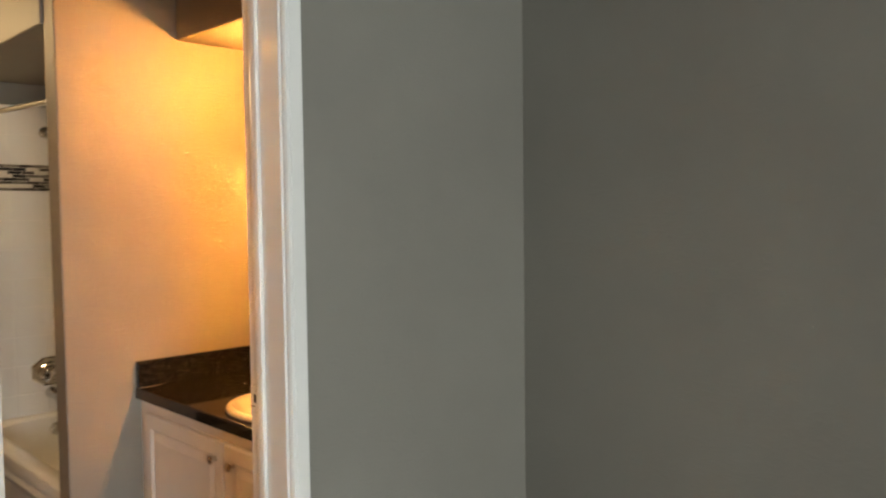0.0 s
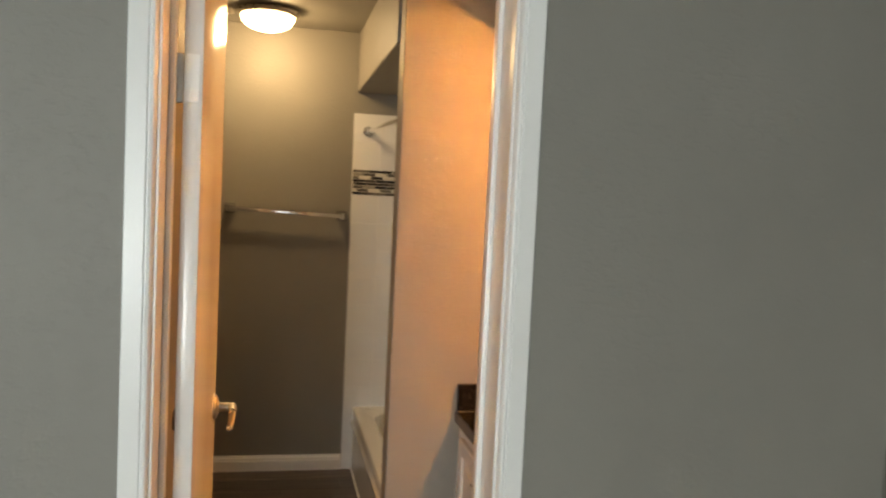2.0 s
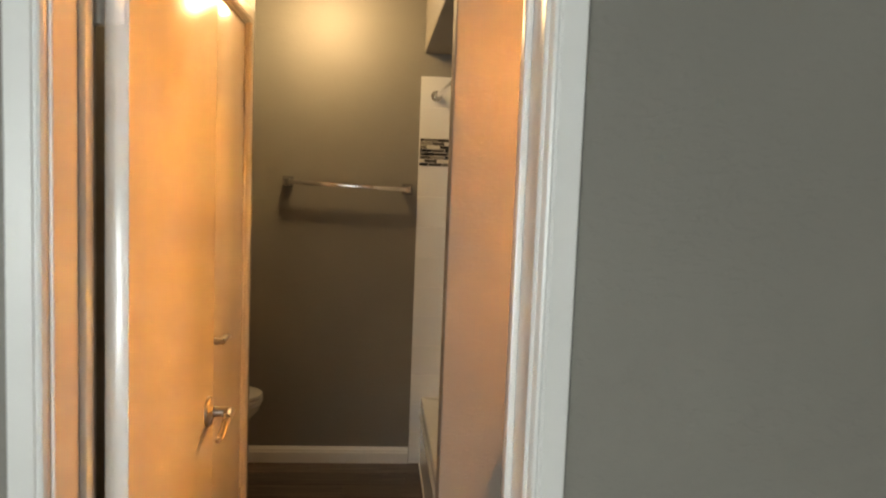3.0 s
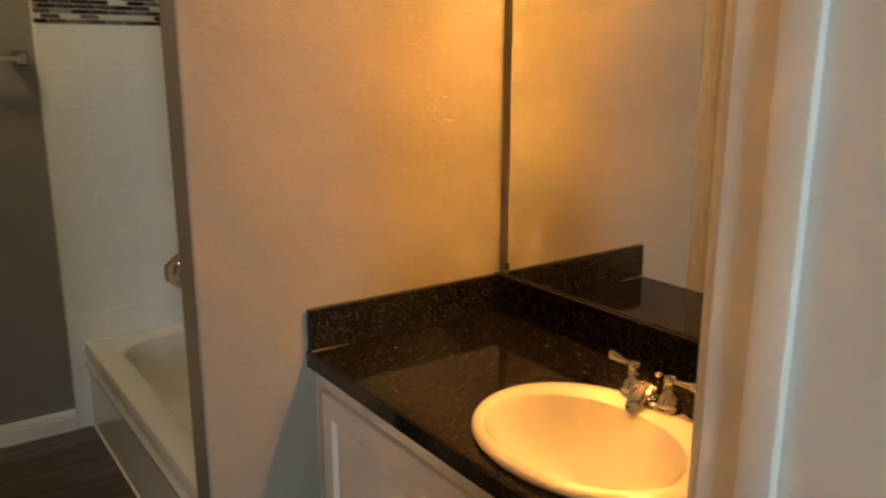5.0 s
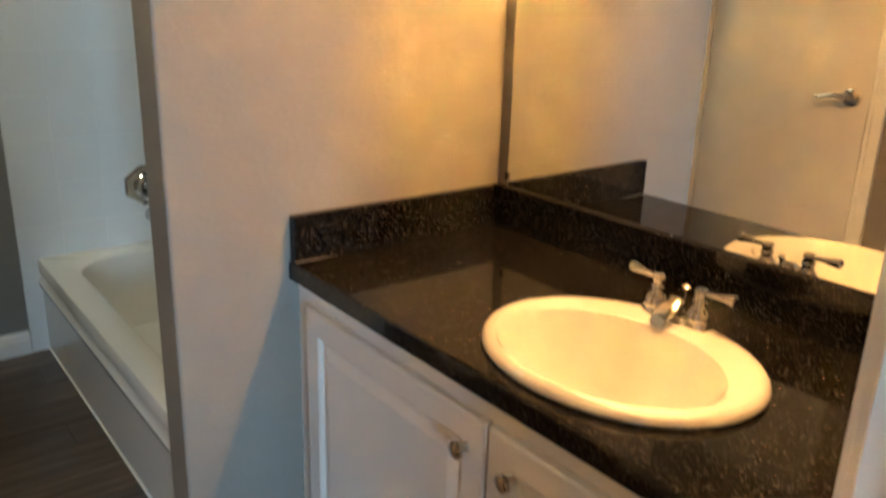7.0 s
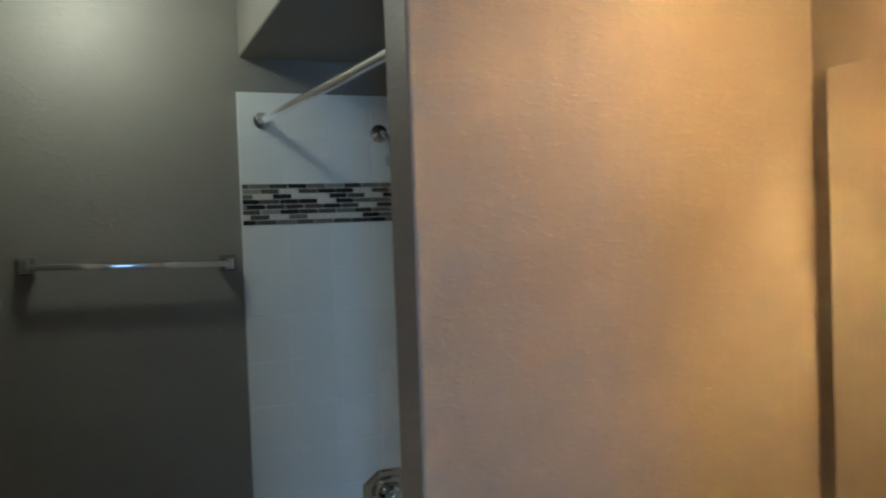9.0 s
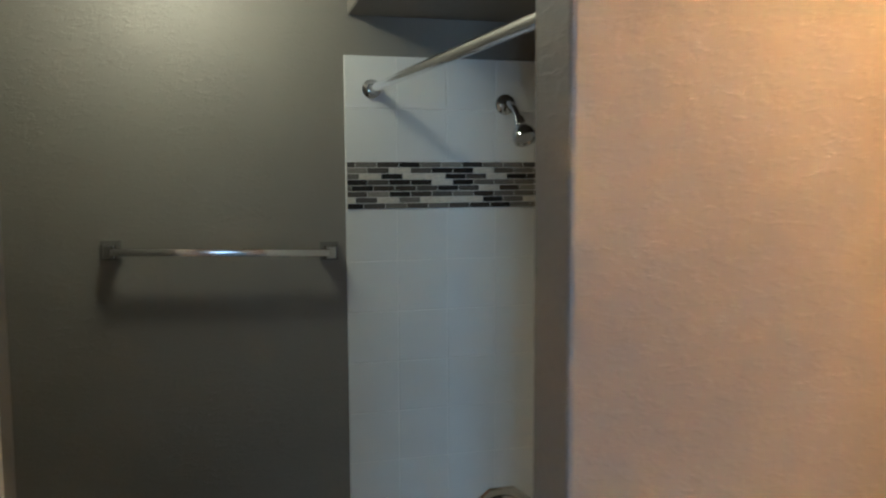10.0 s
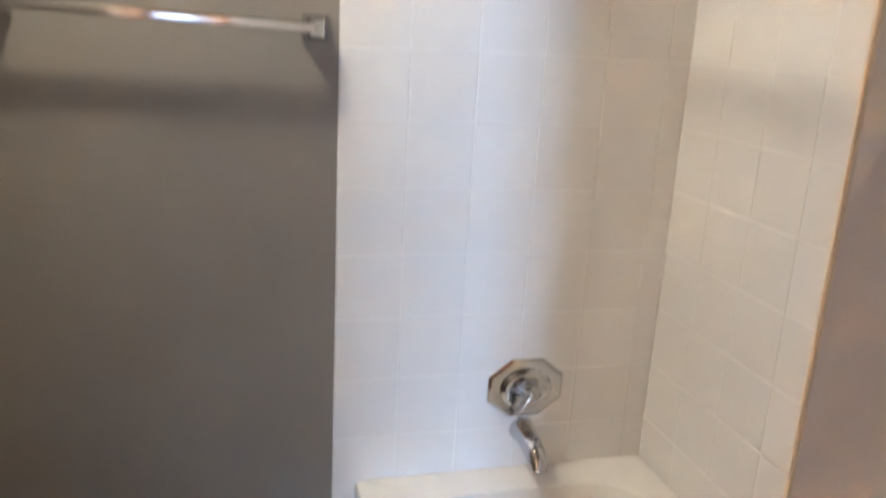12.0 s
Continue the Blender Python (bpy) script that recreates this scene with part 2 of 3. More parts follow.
# ---- plan, metres ----
H = 2.44
FAR = 0.010           # painted face of the end wall
RIGHT = 0.875         # wall behind the mirror
TUBR = 0.845          # wall beside the tub
LEFT = -0.69          # wall with the closet door
P0, P1 = -1.565, -1.457   # partition between vanity and tub
PX = 0.024            # free end of the partition
D0, D1 = -3.02, -2.868     # wall with the bathroom doorway
OL, OR = -0.607, 0.008     # clear doorway
OH = 2.05
BEDR, BEDL, BEDB = 0.872, -4.4, -9.0
FZ = -0.015           # bathroom floor

# ---- structure ----
structure("wall_end", bm_box(-1.67, FAR, -0.03, 0.965, 0.13, H), PAINT, "greige textured wall behind the toilet and tub")
structure("wall_mirror", bm_box(RIGHT, D1, -0.03, 1.0, P0 + 0.02, H), PAINT, "greige textured wall behind the vanity mirror")
structure("wall_tub", bm_box(TUBR, P1 - 0.05, -0.03, 1.0, FAR, H), PAINT, "wall along the bathtub behind white tiles")
structure("wall_partition", bm_box(PX, P0, -0.03, RIGHT + 0.05, P1, H, 0.006, 2), PAINT, "greige textured partition wall between vanity and tub")
# the wall with the closet door: piers and head
structure("wall_closet_near", bm_box(LEFT - 0.12, D1, -0.03, LEFT, -1.775, H), PAINT, "greige wall between bathroom door and closet door")
structure("wall_closet_far", bm_box(LEFT - 0.12, -1.070, -0.03, LEFT, -0.90, H, 0.006, 2), PAINT, "greige wall end beside the toilet alcove")
structure("wall_closet_head", bm_box(LEFT - 0.12, -1.775, 2.04, LEFT, -1.070, H), PAINT, "greige wall above the closet door")
structure("wall_alcove_side", bm_box(-1.67, -1.02, -0.03, LEFT - 0.12, -0.90, H), PAINT, "greige side wall of the toilet alcove")
structure("wall_alcove_back", bm_box(-1.67, -0.90, -0.03, -1.55, FAR, H), PAINT, "greige wall behind the toilet tank")
structure("wall_closet_inside", bm_box(-1.3, -1.9, -0.03, -1.2, -1.02, H), PAINT, "plain closet back wall")
# doorway wall
structure("wall_doorway_west", bm_box(BEDL, D0, -0.03, OL - 0.02, D1, H), PAINT, "greige bedroom wall beside the bathroom door")
structure("wall_doorway_east", bm_box(OR + 0.02, D0, -0.03, 1.0, D1, H), PAINT, "greige bedroom wall beside the bathroom door")
structure("wall_doorway_head", bm_box(OL - 0.02, D0, OH + 0.02, OR + 0.02, D1, H), PAINT, "greige wall above the bathroom door")
# bedroom shell
structure("wall_bedroom_right", bm_box(BEDR, BEDB, -0.03, BEDR + 0.12, D0, H), PAINT, "greige textured bedroom side wall")
structure("wall_bedroom_left", bm_box(BEDL - 0.12, BEDB, -0.03, BEDL, D0, H), PAINT, "plain greige bedroom wall")
WZ0, WZ1 = 0.25, 1.95
WINDOWS = ((-2.80, -1.60), (-1.35, -0.05))
edges = [BEDL] + [x for w in WINDOWS for x in w] + [BEDR]
for x0, x1, nm in zip(edges[::2], edges[1::2], ("west", "mid", "east")):
    structure("wall_bedroom_back_" + nm, bm_box(x0, BEDB - 0.12, -0.03, x1, BEDB, H), PAINT, "plain greige bedroom wall beside the windows")


def window(name, x0, x1, bars):
    """Framed window in the back wall with upright bars between its panes."""
    structure("wall_sill_" + name, bm_box(x0, BEDB - 0.12, -0.03, x1, BEDB, WZ0), PAINT, "plain greige wall under the window")
    structure("wall_head_" + name, bm_box(x0, BEDB - 0.12, WZ1, x1, BEDB, H), PAINT, "plain greige wall above the window")
    win = tagged(new(name), "white framed bedroom window with daylight", "window", kind="structure")
    ya, yb = BEDB - 0.1, BEDB - 0.04
    for b in ((x0, ya, WZ0, x0 + 0.05, yb, WZ1), (x1 - 0.05, ya, WZ0, x1, yb, WZ1), (x0 + 0.05, ya, WZ0, x1 - 0.05, yb, WZ0 + 0.05), (x0 + 0.05, ya, WZ1 - 0.05, x1 - 0.05, yb, WZ1)):
        part("window_frame", bm_box(*b, 0.004, 1), TRIM, win)
    for k in range(bars):
        c = x0 + (x1 - x0) * (k + 1) / (bars + 1)
        part("mullion", bm_box(c - 0.03, ya, WZ0 + 0.05, c + 0.03, yb, WZ1 - 0.05, 0.004, 1), TRIM, win)
    part("window_sill", bm_box(x0 - 0.04, BEDB - 0.02, WZ0 - 0.03, x1 + 0.04, BEDB + 0.04, WZ0, 0.006, 2), TRIM, win)
    pane = part("pane", bm_box(x0 + 0.05, BEDB - 0.075, WZ0 + 0.05, x1 - 0.05, BEDB - 0.07, WZ1 - 0.05), GLASS, win)
    pane.visible_shadow = False


window("window_1", *WINDOWS[0], 1)
window("window_2", *WINDOWS[1], 0)

structure("floor_bedroom", bm_box(BEDL, BEDB - 0.12, -0.1, BEDR, D1 - 0.06, 0.0), CARPET, "beige carpeted bedroom floor", "floor")
floor = structure("floor", bm_box(-1.67, D1 - 0.06, -0.1, 1.0, 0.13, FZ - 0.006), UNDER, "dark wood-look plank floor of the bathroom", "floor")
structure("ceiling", bm_box(-1.67, D1, H, 1.0, 0.13, H + 0.1), CEIL, "textured greige bathroom ceiling", "ceiling")
structure("ceiling_bedroom", bm_box(BEDL - 0.12, BEDB - 0.12, H, 1.0, D1, H + 0.1), CEIL, "textured bedroom ceiling", "ceiling")
structure("soffit_vanity", bm_box(0.487, D1, 2.103, RIGHT, P0, H, 0.004, 1), PAINT, "boxed soffit above the vanity", "soffit")
structure("soffit_tub", bm_box(0.013, P1, 2.115, TUBR, FAR, H, 0.004, 1), PAINT, "boxed soffit above the bathtub", "soffit")

# ---- trim ----
CASE = [(0, 0), (0.048, 0), (0.048, 0.013), (0.046, 0.015), (0.015, 0.015), (0.0125, 0.0125), (0.0105, 0.0125), (0.008, 0.0145), (0.004, 0.0135), (0.001, 0.009), (0, 0.007)]
BASE = [(0, 0), (0, 0.014), (0.055, 0.014), (0.062, 0.011), (0.070, 0.011), (0.078, 0.006), (0.086, 0.004), (0.086, 0)]


def casing(name, inner, side, y, out, z1, label):
    """Upright casing leg: inner edge x, side -1 or 1 away from the opening, wall face y, out -1 or 1."""
    bm = bm_profile(CASE, (inner, y, FZ), (inner, y, z1), (side, 0, 0), (0, out, 0))
    return structure(name, bm, TRIM, label, "trim")


def casing_head(name, x0, x1, y, out, z, label):
    bm = bm_profile(CASE, (x0, y, z), (x1, y, z), (0, 0, 1), (0, out, 0))
    return structure(name, bm, TRIM, label, "trim")


for y, out in ((D0, -1), (D1, 1)):
    casing("trim_door_left", OL - 0.006, -1, y, out, OH + 0.006, "white moulded door casing")
    casing("trim_door_right", OR + 0.006, 1, y, out, OH + 0.006, "white moulded door casing")
    casing_head("trim_door_head", OL - 0.054, OR + 0.054, y, out, OH + 0.006, "white moulded door casing")
# jambs with stops
frame_door = tagged(new("door_frame"), "white painted door frame with worn strike plate", "door frame", kind="structure")
part("jamb", bm_box(OL - 0.02, D0, FZ, OL, D1, OH, 0.002, 1), TRIM, frame_door)
part("jamb", bm_box(OR, D0, FZ, OR + 0.02, D1, OH, 0.002, 1), TRIM, frame_door)
part("jamb", bm_box(OL - 0.02, D0, OH, OR + 0.02, D1, OH + 0.02, 0.002, 1), TRIM, frame_door)
for x0, x1 in ((OL, OL + 0.011), (OR - 0.011, OR)):
    part("door_stop", bm_box(x0, -2.938, FZ, x1, -2.908, OH, 0.003, 2), TRIM, frame_door)
part("door_stop", bm_box(OL + 0.011, -2.938, OH - 0.011, OR - 0.011, -2.908, OH, 0.003, 2), TRIM, frame_door)
strike = part("strike_plate", bm_box(OR - 0.0030, -2.9065, 0.922, OR + 0.001, -2.872, 0.992, 0.0012, 2), TRIM, frame_door, "painted-over metal strike plate")
part("latch_hole", bm_box(OR - 0.0040, -2.901, 0.954, OR - 0.0029, -2.887, 0.975), BLACK, strike)
tongue = [(OR - 0.0035, -2.8935 + 0.0046 * k, 0.9475 - 0.0008 * k - 0.0012 * math.sin(k * 0.8)) for k in range(6)]
part("strike_lip", bm_tube(tongue, [0.0006, 0.0013, 0.0016, 0.0014, 0.0016, 0.0006], 8), RUST, strike, "rust-stained lip edge")
# cracked paint around the plate's rounded lip
crack = [(OR - 0.0008, -2.8885 + 0.0185 * math.sin(radians(a)), 0.957 + 0.040 * math.cos(radians(a)) * (1.0 if a < 90 else 0.82)) for a in range(0, 181, 15)]
part("paint_crack", bm_tube(crack, [0.0003 + 0.0003 * abs(math.sin(k * 1.3)) for k in range(len(crack))], 6), RUST, frame_door, "dark crack in the paint")
part("paint_crack", bm_tube([(OR - 0.0008, -2.8885 - 0.003 * k, 0.9972 + 0.0006 * k + 0.0012 * math.sin(k * 2.1)) for k in range(6)], [0.0004, 0.0008, 0.0006, 0.0009, 0.0005, 0.0003], 6), RUST, frame_door, "dark crack in the paint")
for z in (0.931, 0.983):
    screw = part("screw", bm_lathe([(0, 0.0036), (0.0026, 0.0040), (0.0042, 0.0034), (0.0046, 0)], 14, Matrix.Translation((OR, -2.897, z)) @ pose(0, 0, 0, 0, -90, 0)), TRIM, strike)
    part("screw_slot", bm_lathe([(0, 0.0046), (0.0012, 0.0045), (0.0018, 0.0035)], 8, Matrix.Translation((OR, -2.897, z)) @ pose(0, 0, 0, 0, -90, 0)), BLACK, strike)


def baseboard(name, a, b, out, label="white moulded baseboard"):
    bm = bm_profile(BASE, (a[0], a[1], a[2] + FZ * (a[1] > D0)), (b[0], b[1], b[2] + FZ * (b[1] > D0)), (0, 0, 1), out)
    return structure(name, bm, TRIM, label, "baseboard")


baseboard("baseboard", (-1.55, FAR, 0), (-0.003, FAR, 0), (0, -1, 0))
baseboard("baseboard", (PX - 0.014, P0, 0), (0.299, P0, 0), (0, -1, 0))
baseboard("baseboard", (PX, P0 - 0.014, 0), (PX, P1 + 0.014, 0), (-1, 0, 0))
baseboard("baseboard", (LEFT, D1 + 0.017, 0), (LEFT, -1.820, 0), (1, 0, 0))
baseboard("baseboard", (LEFT, -1.025, 0), (LEFT, -0.886, 0), (1, 0, 0))
baseboard("baseboard", (LEFT + 0.014, -0.90, 0), (-1.55, -0.90, 0), (0, 1, 0))
baseboard("baseboard", (OR + 0.054, D0, 0), (BEDR, D0, 0), (0, -1, 0))
baseboard("baseboard", (BEDL, D0, 0), (OL - 0.054, D0, 0), (0, -1, 0))
baseboard("baseboard", (BEDR, D0 - 0.014, 0), (BEDR, BEDB, 0), (-1, 0, 0))


# ---- doors ----
def lever_set(door, face_x, y, z, out, to, droop=0.0):
    """Lever handle on a door face: out -1 or 1 in x, lever pointing to -1 or 1 in y."""
    m = Matrix.Translation((face_x, y, z)) @ pose(0, 0, 0, 0, 90 * out, 0)
    h = part("lever_handle", bm_lathe([(0.033, 0), (0.033, 0.004), (0.030, 0.008), (0.020, 0.012), (0.013, 0.014), (0.011, 0.022), (0.011, 0.050), (0.0, 0.052)], 32, m), NICKEL, door, "brushed nickel lever handle")
    pts = [(face_x + out * 0.047, y - to * 0.012, z), (face_x + out * 0.048, y + to * 0.015, z + 0.002), (face_x + out * 0.050, y + to * 0.045, z + 0.007 - droop * 0.35),
           (face_x + out * 0.050, y + to * 0.075, z + 0.001 - droop * 0.65), (face_x + out * 0.047, y + to * 0.100, z - 0.006 - droop * 0.9), (face_x + out * 0.044, y + to * 0.115, z - 0.004 - droop)]
    part("lever", bm_tube(pts, [0.010, 0.011, 0.0095, 0.008, 0.0075, 0.005], 14, flat=0.8), NICKEL, h)
    return h


LX0, LX1 = -0.585, -0.551
LY0, LY1 = -2.900, -2.300
leaf = thing("bathroom_door", "white painted flush door standing open on its hinges", "door")
part("door_slab", bm_box(LX0, LY0, 0.012, LX1, LY1, 2.035, 0.002, 2), DOORP, leaf)
for z in (0.25, 1.735):
    prof = [(0, -0.046)]
    for k in range(5):
        z0 = -0.045 + 0.018 * k
        prof += [(0.0085, z0), (0.0095, z0 + 0.001), (0.0095, z0 + 0.0165), (0.0085, z0 + 0.0172)]
    hinge = part("hinge", bm_lathe(prof + [(0, 0.046)], 16, Matrix.Translation((-0.596, -2.890, z))), TRIM, leaf, "painted-over door hinge")
    part("hinge_leaf", bm_box(LX0 + 0.001, LY0 - 0.0012, z - 0.044, LX1 - 0.006, LY0 + 0.001, z + 0.044, 0.0004, 1), TRIM, hinge)
lever_set(leaf, LX1, LY1 - 0.062, 0.978, 1, -1, 0.022)
lever_set(leaf, LX0, LY1 - 0.062, 0.978, -1, -1, 0.022)
part("latch_plate", bm_box(LX0 + 0.005, LY1 - 0.0005, 0.948, LX1 - 0.005, LY1 + 0.0015, 1.008, 0.0006, 1), NICKEL, leaf)
part("latch_bolt", bm_box(LX0 + 0.011, LY1 + 0.001, 0.968, LX1 - 0.011, LY1 + 0.011, 0.988, 0.002, 2), NICKEL, leaf)

closet = tagged(new("door_2"), "white painted flush closet door, closed, with nickel lever", "door", kind="structure")
part("door_slab", bm_box(LEFT - 0.038, -1.752, 0.002, LEFT - 0.004, -1.093, 2.018, 0.002, 2), DOORP, closet)
lever_set(closet, LEFT - 0.004, -1.690, 0.985, 1, 1)
for z in (0.25, 1.74):
    part("hinge", bm_lathe([(0, -0.046), (0.006, -0.045), (0.006, 0.045), (0, 0.046)], 14, Matrix.Translation((LEFT + 0.002, -1.090, z))), TRIM, closet, "painted hinge")
part("jamb", bm_box(LEFT - 0.12, -1.775, FZ, LEFT, -1.755, 2.04, 0.002, 1), TRIM, closet)
part("jamb", bm_box(LEFT - 0.12, -1.090, FZ, LEFT, -1.070, 2.04, 0.002, 1), TRIM, closet)
part("jamb", bm_box(LEFT - 0.12, -1.755, 2.02, LEFT, -1.090, 2.04, 0.002, 1), TRIM, closet)
for y, s in ((-1.770, -1), (-1.075, 1)):
    structure("trim_closet", bm_profile(CASE, (LEFT, y, FZ), (LEFT, y, 2.026), (0, s, 0), (1, 0, 0)), TRIM, "white moulded closet casing", "trim")
structure("trim_closet_head", bm_profile(CASE, (LEFT, -1.818, 2.026), (LEFT, -1.027, 2.026), (0, 0, 1), (1, 0, 0)), TRIM, "white moulded closet casing", "trim")


# ---- vanity ----
CF = 0.300            # face frame
CZ = 0.745            # worktop surface
VY0 = D1 + 0.002


def raised_door(parent, y0, y1, z0, z1, x, knob_y, knob_z):
    """Cabinet door with a raised panel, facing -x."""
    def ring(d, h):
        return [Vector((x - h, y0 + d, z0 + d)), Vector((x - h, y1 - d, z0 + d)), Vector((x - h, y1 - d, z1 - d)), Vector((x - h, y0 + d, z1 - d))]
    loops = [ring(0, 0), ring(0, 0.014), ring(0.004, 0.018), ring(0.008, 0.019), ring(0.052, 0.019), ring(0.056, 0.016), ring(0.062, 0.010), ring(0.070, 0.0095), ring(0.090, 0.0165), ring(0.094, 0.0175)]
    d = part("cabinet_door", bm_loops(loops, True, True), CAB, parent, smooth=False)
    m = Matrix.Translation((x - 0.0185, knob_y, knob_z)) @ pose(0, 0, 0, 0, -90, 0)
    part("knob", bm_lathe([(0.009, 0), (0.0075, 0.003), (0.005, 0.008), (0.0055, 0.013), (0.012, 0.017), (0.0155, 0.021), (0.0145, 0.026), (0.008, 0.029), (0, 0.030)], 28, m), NICKEL, d, "brushed nickel round knob")
    return d


van = thing("vanity_cabinet", "white painted vanity cabinet with two raised-panel doors", "cabinet")
part("front_frame", bm_box(CF, VY0, 0.085, CF + 0.018, P0 - 0.002, 0.703), CAB, van, smooth=False)
for nm, b in (("side_panel", (CF + 0.018, VY0, 0.085, RIGHT - 0.003, VY0 + 0.016, 0.703)), ("side_panel", (CF + 0.018, P0 - 0.018, 0.085, RIGHT - 0.003, P0 - 0.002, 0.703)),
              ("back_panel", (RIGHT - 0.012, VY0 + 0.016, 0.085, RIGHT - 0.003, P0 - 0.018, 0.703)), ("bottom_panel", (CF + 0.018, VY0 + 0.016, 0.085, RIGHT - 0.012, P0 - 0.018, 0.101))):
    part(nm, bm_box(*b), CAB, van, smooth=False)
part("toe_kick", bm_box(CF + 0.03, VY0, FZ, RIGHT - 0.003, P0 - 0.002, 0.085), CAB, van, smooth=False)
part("face_frame", bm_box(CF - 0.004, VY0, 0.012, CF, P0 - 0.016, 0.090, 0.001, 1), CAB, van, smooth=False)
raised_door(van, -2.222, -1.628, 0.080, 0.660, CF, -2.178, 0.600)
raised_door(van, -2.822, -2.229, 0.080, 0.660, CF, -2.292, 0.600)


# worktop with an oval cut for the basin
SX, SY, AX, AY = 0.505, -2.288, 0.205, 0.248
top = thing("stone_worktop", "polished black speckled stone worktop with backsplash", "worktop")


def bm_slab_with_hole(x0, x1, y0, y1, z0, z1, cx, cy, ax, ay, n=64):
    def outer(a):
        dx, dy = math.cos(a), math.sin(a)
        s = min(((x1 - cx) / dx if dx > 1e-9 else (x0 - cx) / dx if dx < -1e-9 else 1e9), ((y1 - cy) / dy if dy > 1e-9 else (y0 - cy) / dy if dy < -1e-9 else 1e9))
        return cx + dx * s, cy + dy * s
    angs = sorted([2 * math.pi * i / n for i in range(n)] + [math.atan2(b - cy, a - cx) % (2 * math.pi) for a in (x0, x1) for b in (y0, y1)])
    out = [outer(a) for a in angs]
    hole = [(cx + ax * math.cos(a), cy + ay * math.sin(a)) for a in angs]
    lp = lambda pts, z: [Vector((px, py, z)) for px, py in pts]
    inset = [(min(max(px, x0 + 0.004), x1), py) for px, py in out]
    return bm_loops([lp(hole, z0), lp(out, z0), lp(out, z1 - 0.004), lp(inset, z1), lp(hole, z1), lp(hole, z0)])


part("slab", bm_slab_with_hole(0.277, RIGHT - 0.003, VY0, P0 - 0.002, 0.705, CZ, SX, SY, AX - 0.02, AY - 0.02), STONE, top, smooth=False)
part("backsplash", bm_box(0.850, VY0, CZ, RIGHT - 0.003, P0 - 0.002, 0.850, 0.0025, 2), STONE, top, smooth=False)
part("side_splash", bm_box(0.281, P0 - 0.021, CZ, 0.8495, P0 - 0.002, 0.848, 0.0025, 2), STONE, top, smooth=False)
part("caulk", bm_tube([(0.284, P0 - 0.0215, CZ + 0.0005), (0.32, P0 - 0.0215, CZ + 0.0005), (0.36, P0 - 0.0215, CZ), (0.40, P0 - 0.0215, CZ - 0.001)], [0.0022, 0.0018, 0.0013, 0.0006], 8), CAULK, top, "thin bead of clear caulk")


# basin
def ellipse(cx, cy, ax, ay, z, n=72):
    return [Vector((cx + ax * math.cos(2 * math.pi * i / n), cy + ay * math.sin(2 * math.pi * i / n), z)) for i in range(n)]


sink = thing("wash_basin", "white porcelain oval drop-in basin in the vanity top", "sink")
bx = SX - 0.028
loops = [ellipse(SX, SY, AX - 0.004, AY - 0.004, CZ + 0.001), ellipse(SX, SY, AX, AY, CZ + 0.006), ellipse(SX, SY, AX - 0.002, AY - 0.002, CZ + 0.013), ellipse(SX, SY, AX - 0.008, AY - 0.008, CZ + 0.018),
         ellipse(SX - 0.005, SY, AX - 0.020, AY - 0.020, CZ + 0.0205), ellipse(SX - 0.016, SY, AX - 0.036, AY - 0.034, CZ + 0.020), ellipse(bx, SY, AX - 0.050, AY - 0.047, CZ + 0.014)]
for i in range(1, 17):
    r_ = 1 - 0.9 * i / 16
    loops.append(ellipse(bx + 0.02 * i / 16, SY, (AX - 0.052) * r_, (AY - 0.049) * r_, CZ + 0.013 - 0.150 * (1 - r_ ** 2.4)))
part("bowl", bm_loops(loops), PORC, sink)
part("drain", bm_lathe([(0.024, 0.0), (0.022, 0.003), (0.017, 0.002), (0.015, -0.004), (0, -0.004)], 28, Matrix.Translation((bx + 0.02, SY, CZ - 0.1365))), CHROME, sink)

# faucet, on the ledge behind the bowl
fx, fy, fz = 0.684, -2.268, CZ + 0.016
tap = thing("faucet", "polished chrome two-handle faucet on the basin ledge", "faucet")
plate = [[Vector((fx + (0.027 - d) * math.copysign(abs(math.cos(a)) ** 0.6, math.cos(a)), fy + (0.070 - d) * math.copysign(abs(math.sin(a)) ** 0.7, math.sin(a)), fz + h)) for a in [2 * math.pi * i / 48 for i in range(48)]]
         for d, h in ((0, 0), (0.001, 0.013), (0.003, 0.017), (0.008, 0.020))]
part("base_plate", bm_loops(plate, True, True), CHROME, tap)
for s in (-1, 1):
    hb = part("handle_base", bm_lathe([(0.0225, 0.014), (0.0235, 0.019), (0.022, 0.028), (0.0165, 0.036), (0.0125, 0.041), (0.0115, 0.048), (0.0145, 0.052), (0.0125, 0.056), (0.0115, 0.062), (0.0130, 0.067), (0.0105, 0.073), (0, 0.075)], 32,
                                      Matrix.Translation((fx, fy + s * 0.045, fz))), CHROME, tap)
    p0 = Vector((fx, fy + s * 0.045, fz + 0.066))
    d = Vector((0.06, s * 0.99, 0.05)).normalized()
    part("lever", bm_tube([p0, p0 + d * 0.014, p0 + d * 0.028, p0 + d * 0.044, p0 + d * 0.058, p0 + d * 0.064, p0 + d * 0.066], [0.0055, 0.005, 0.0055, 0.0075, 0.0105, 0.0105, 0.008], 16), CHROME, hb)
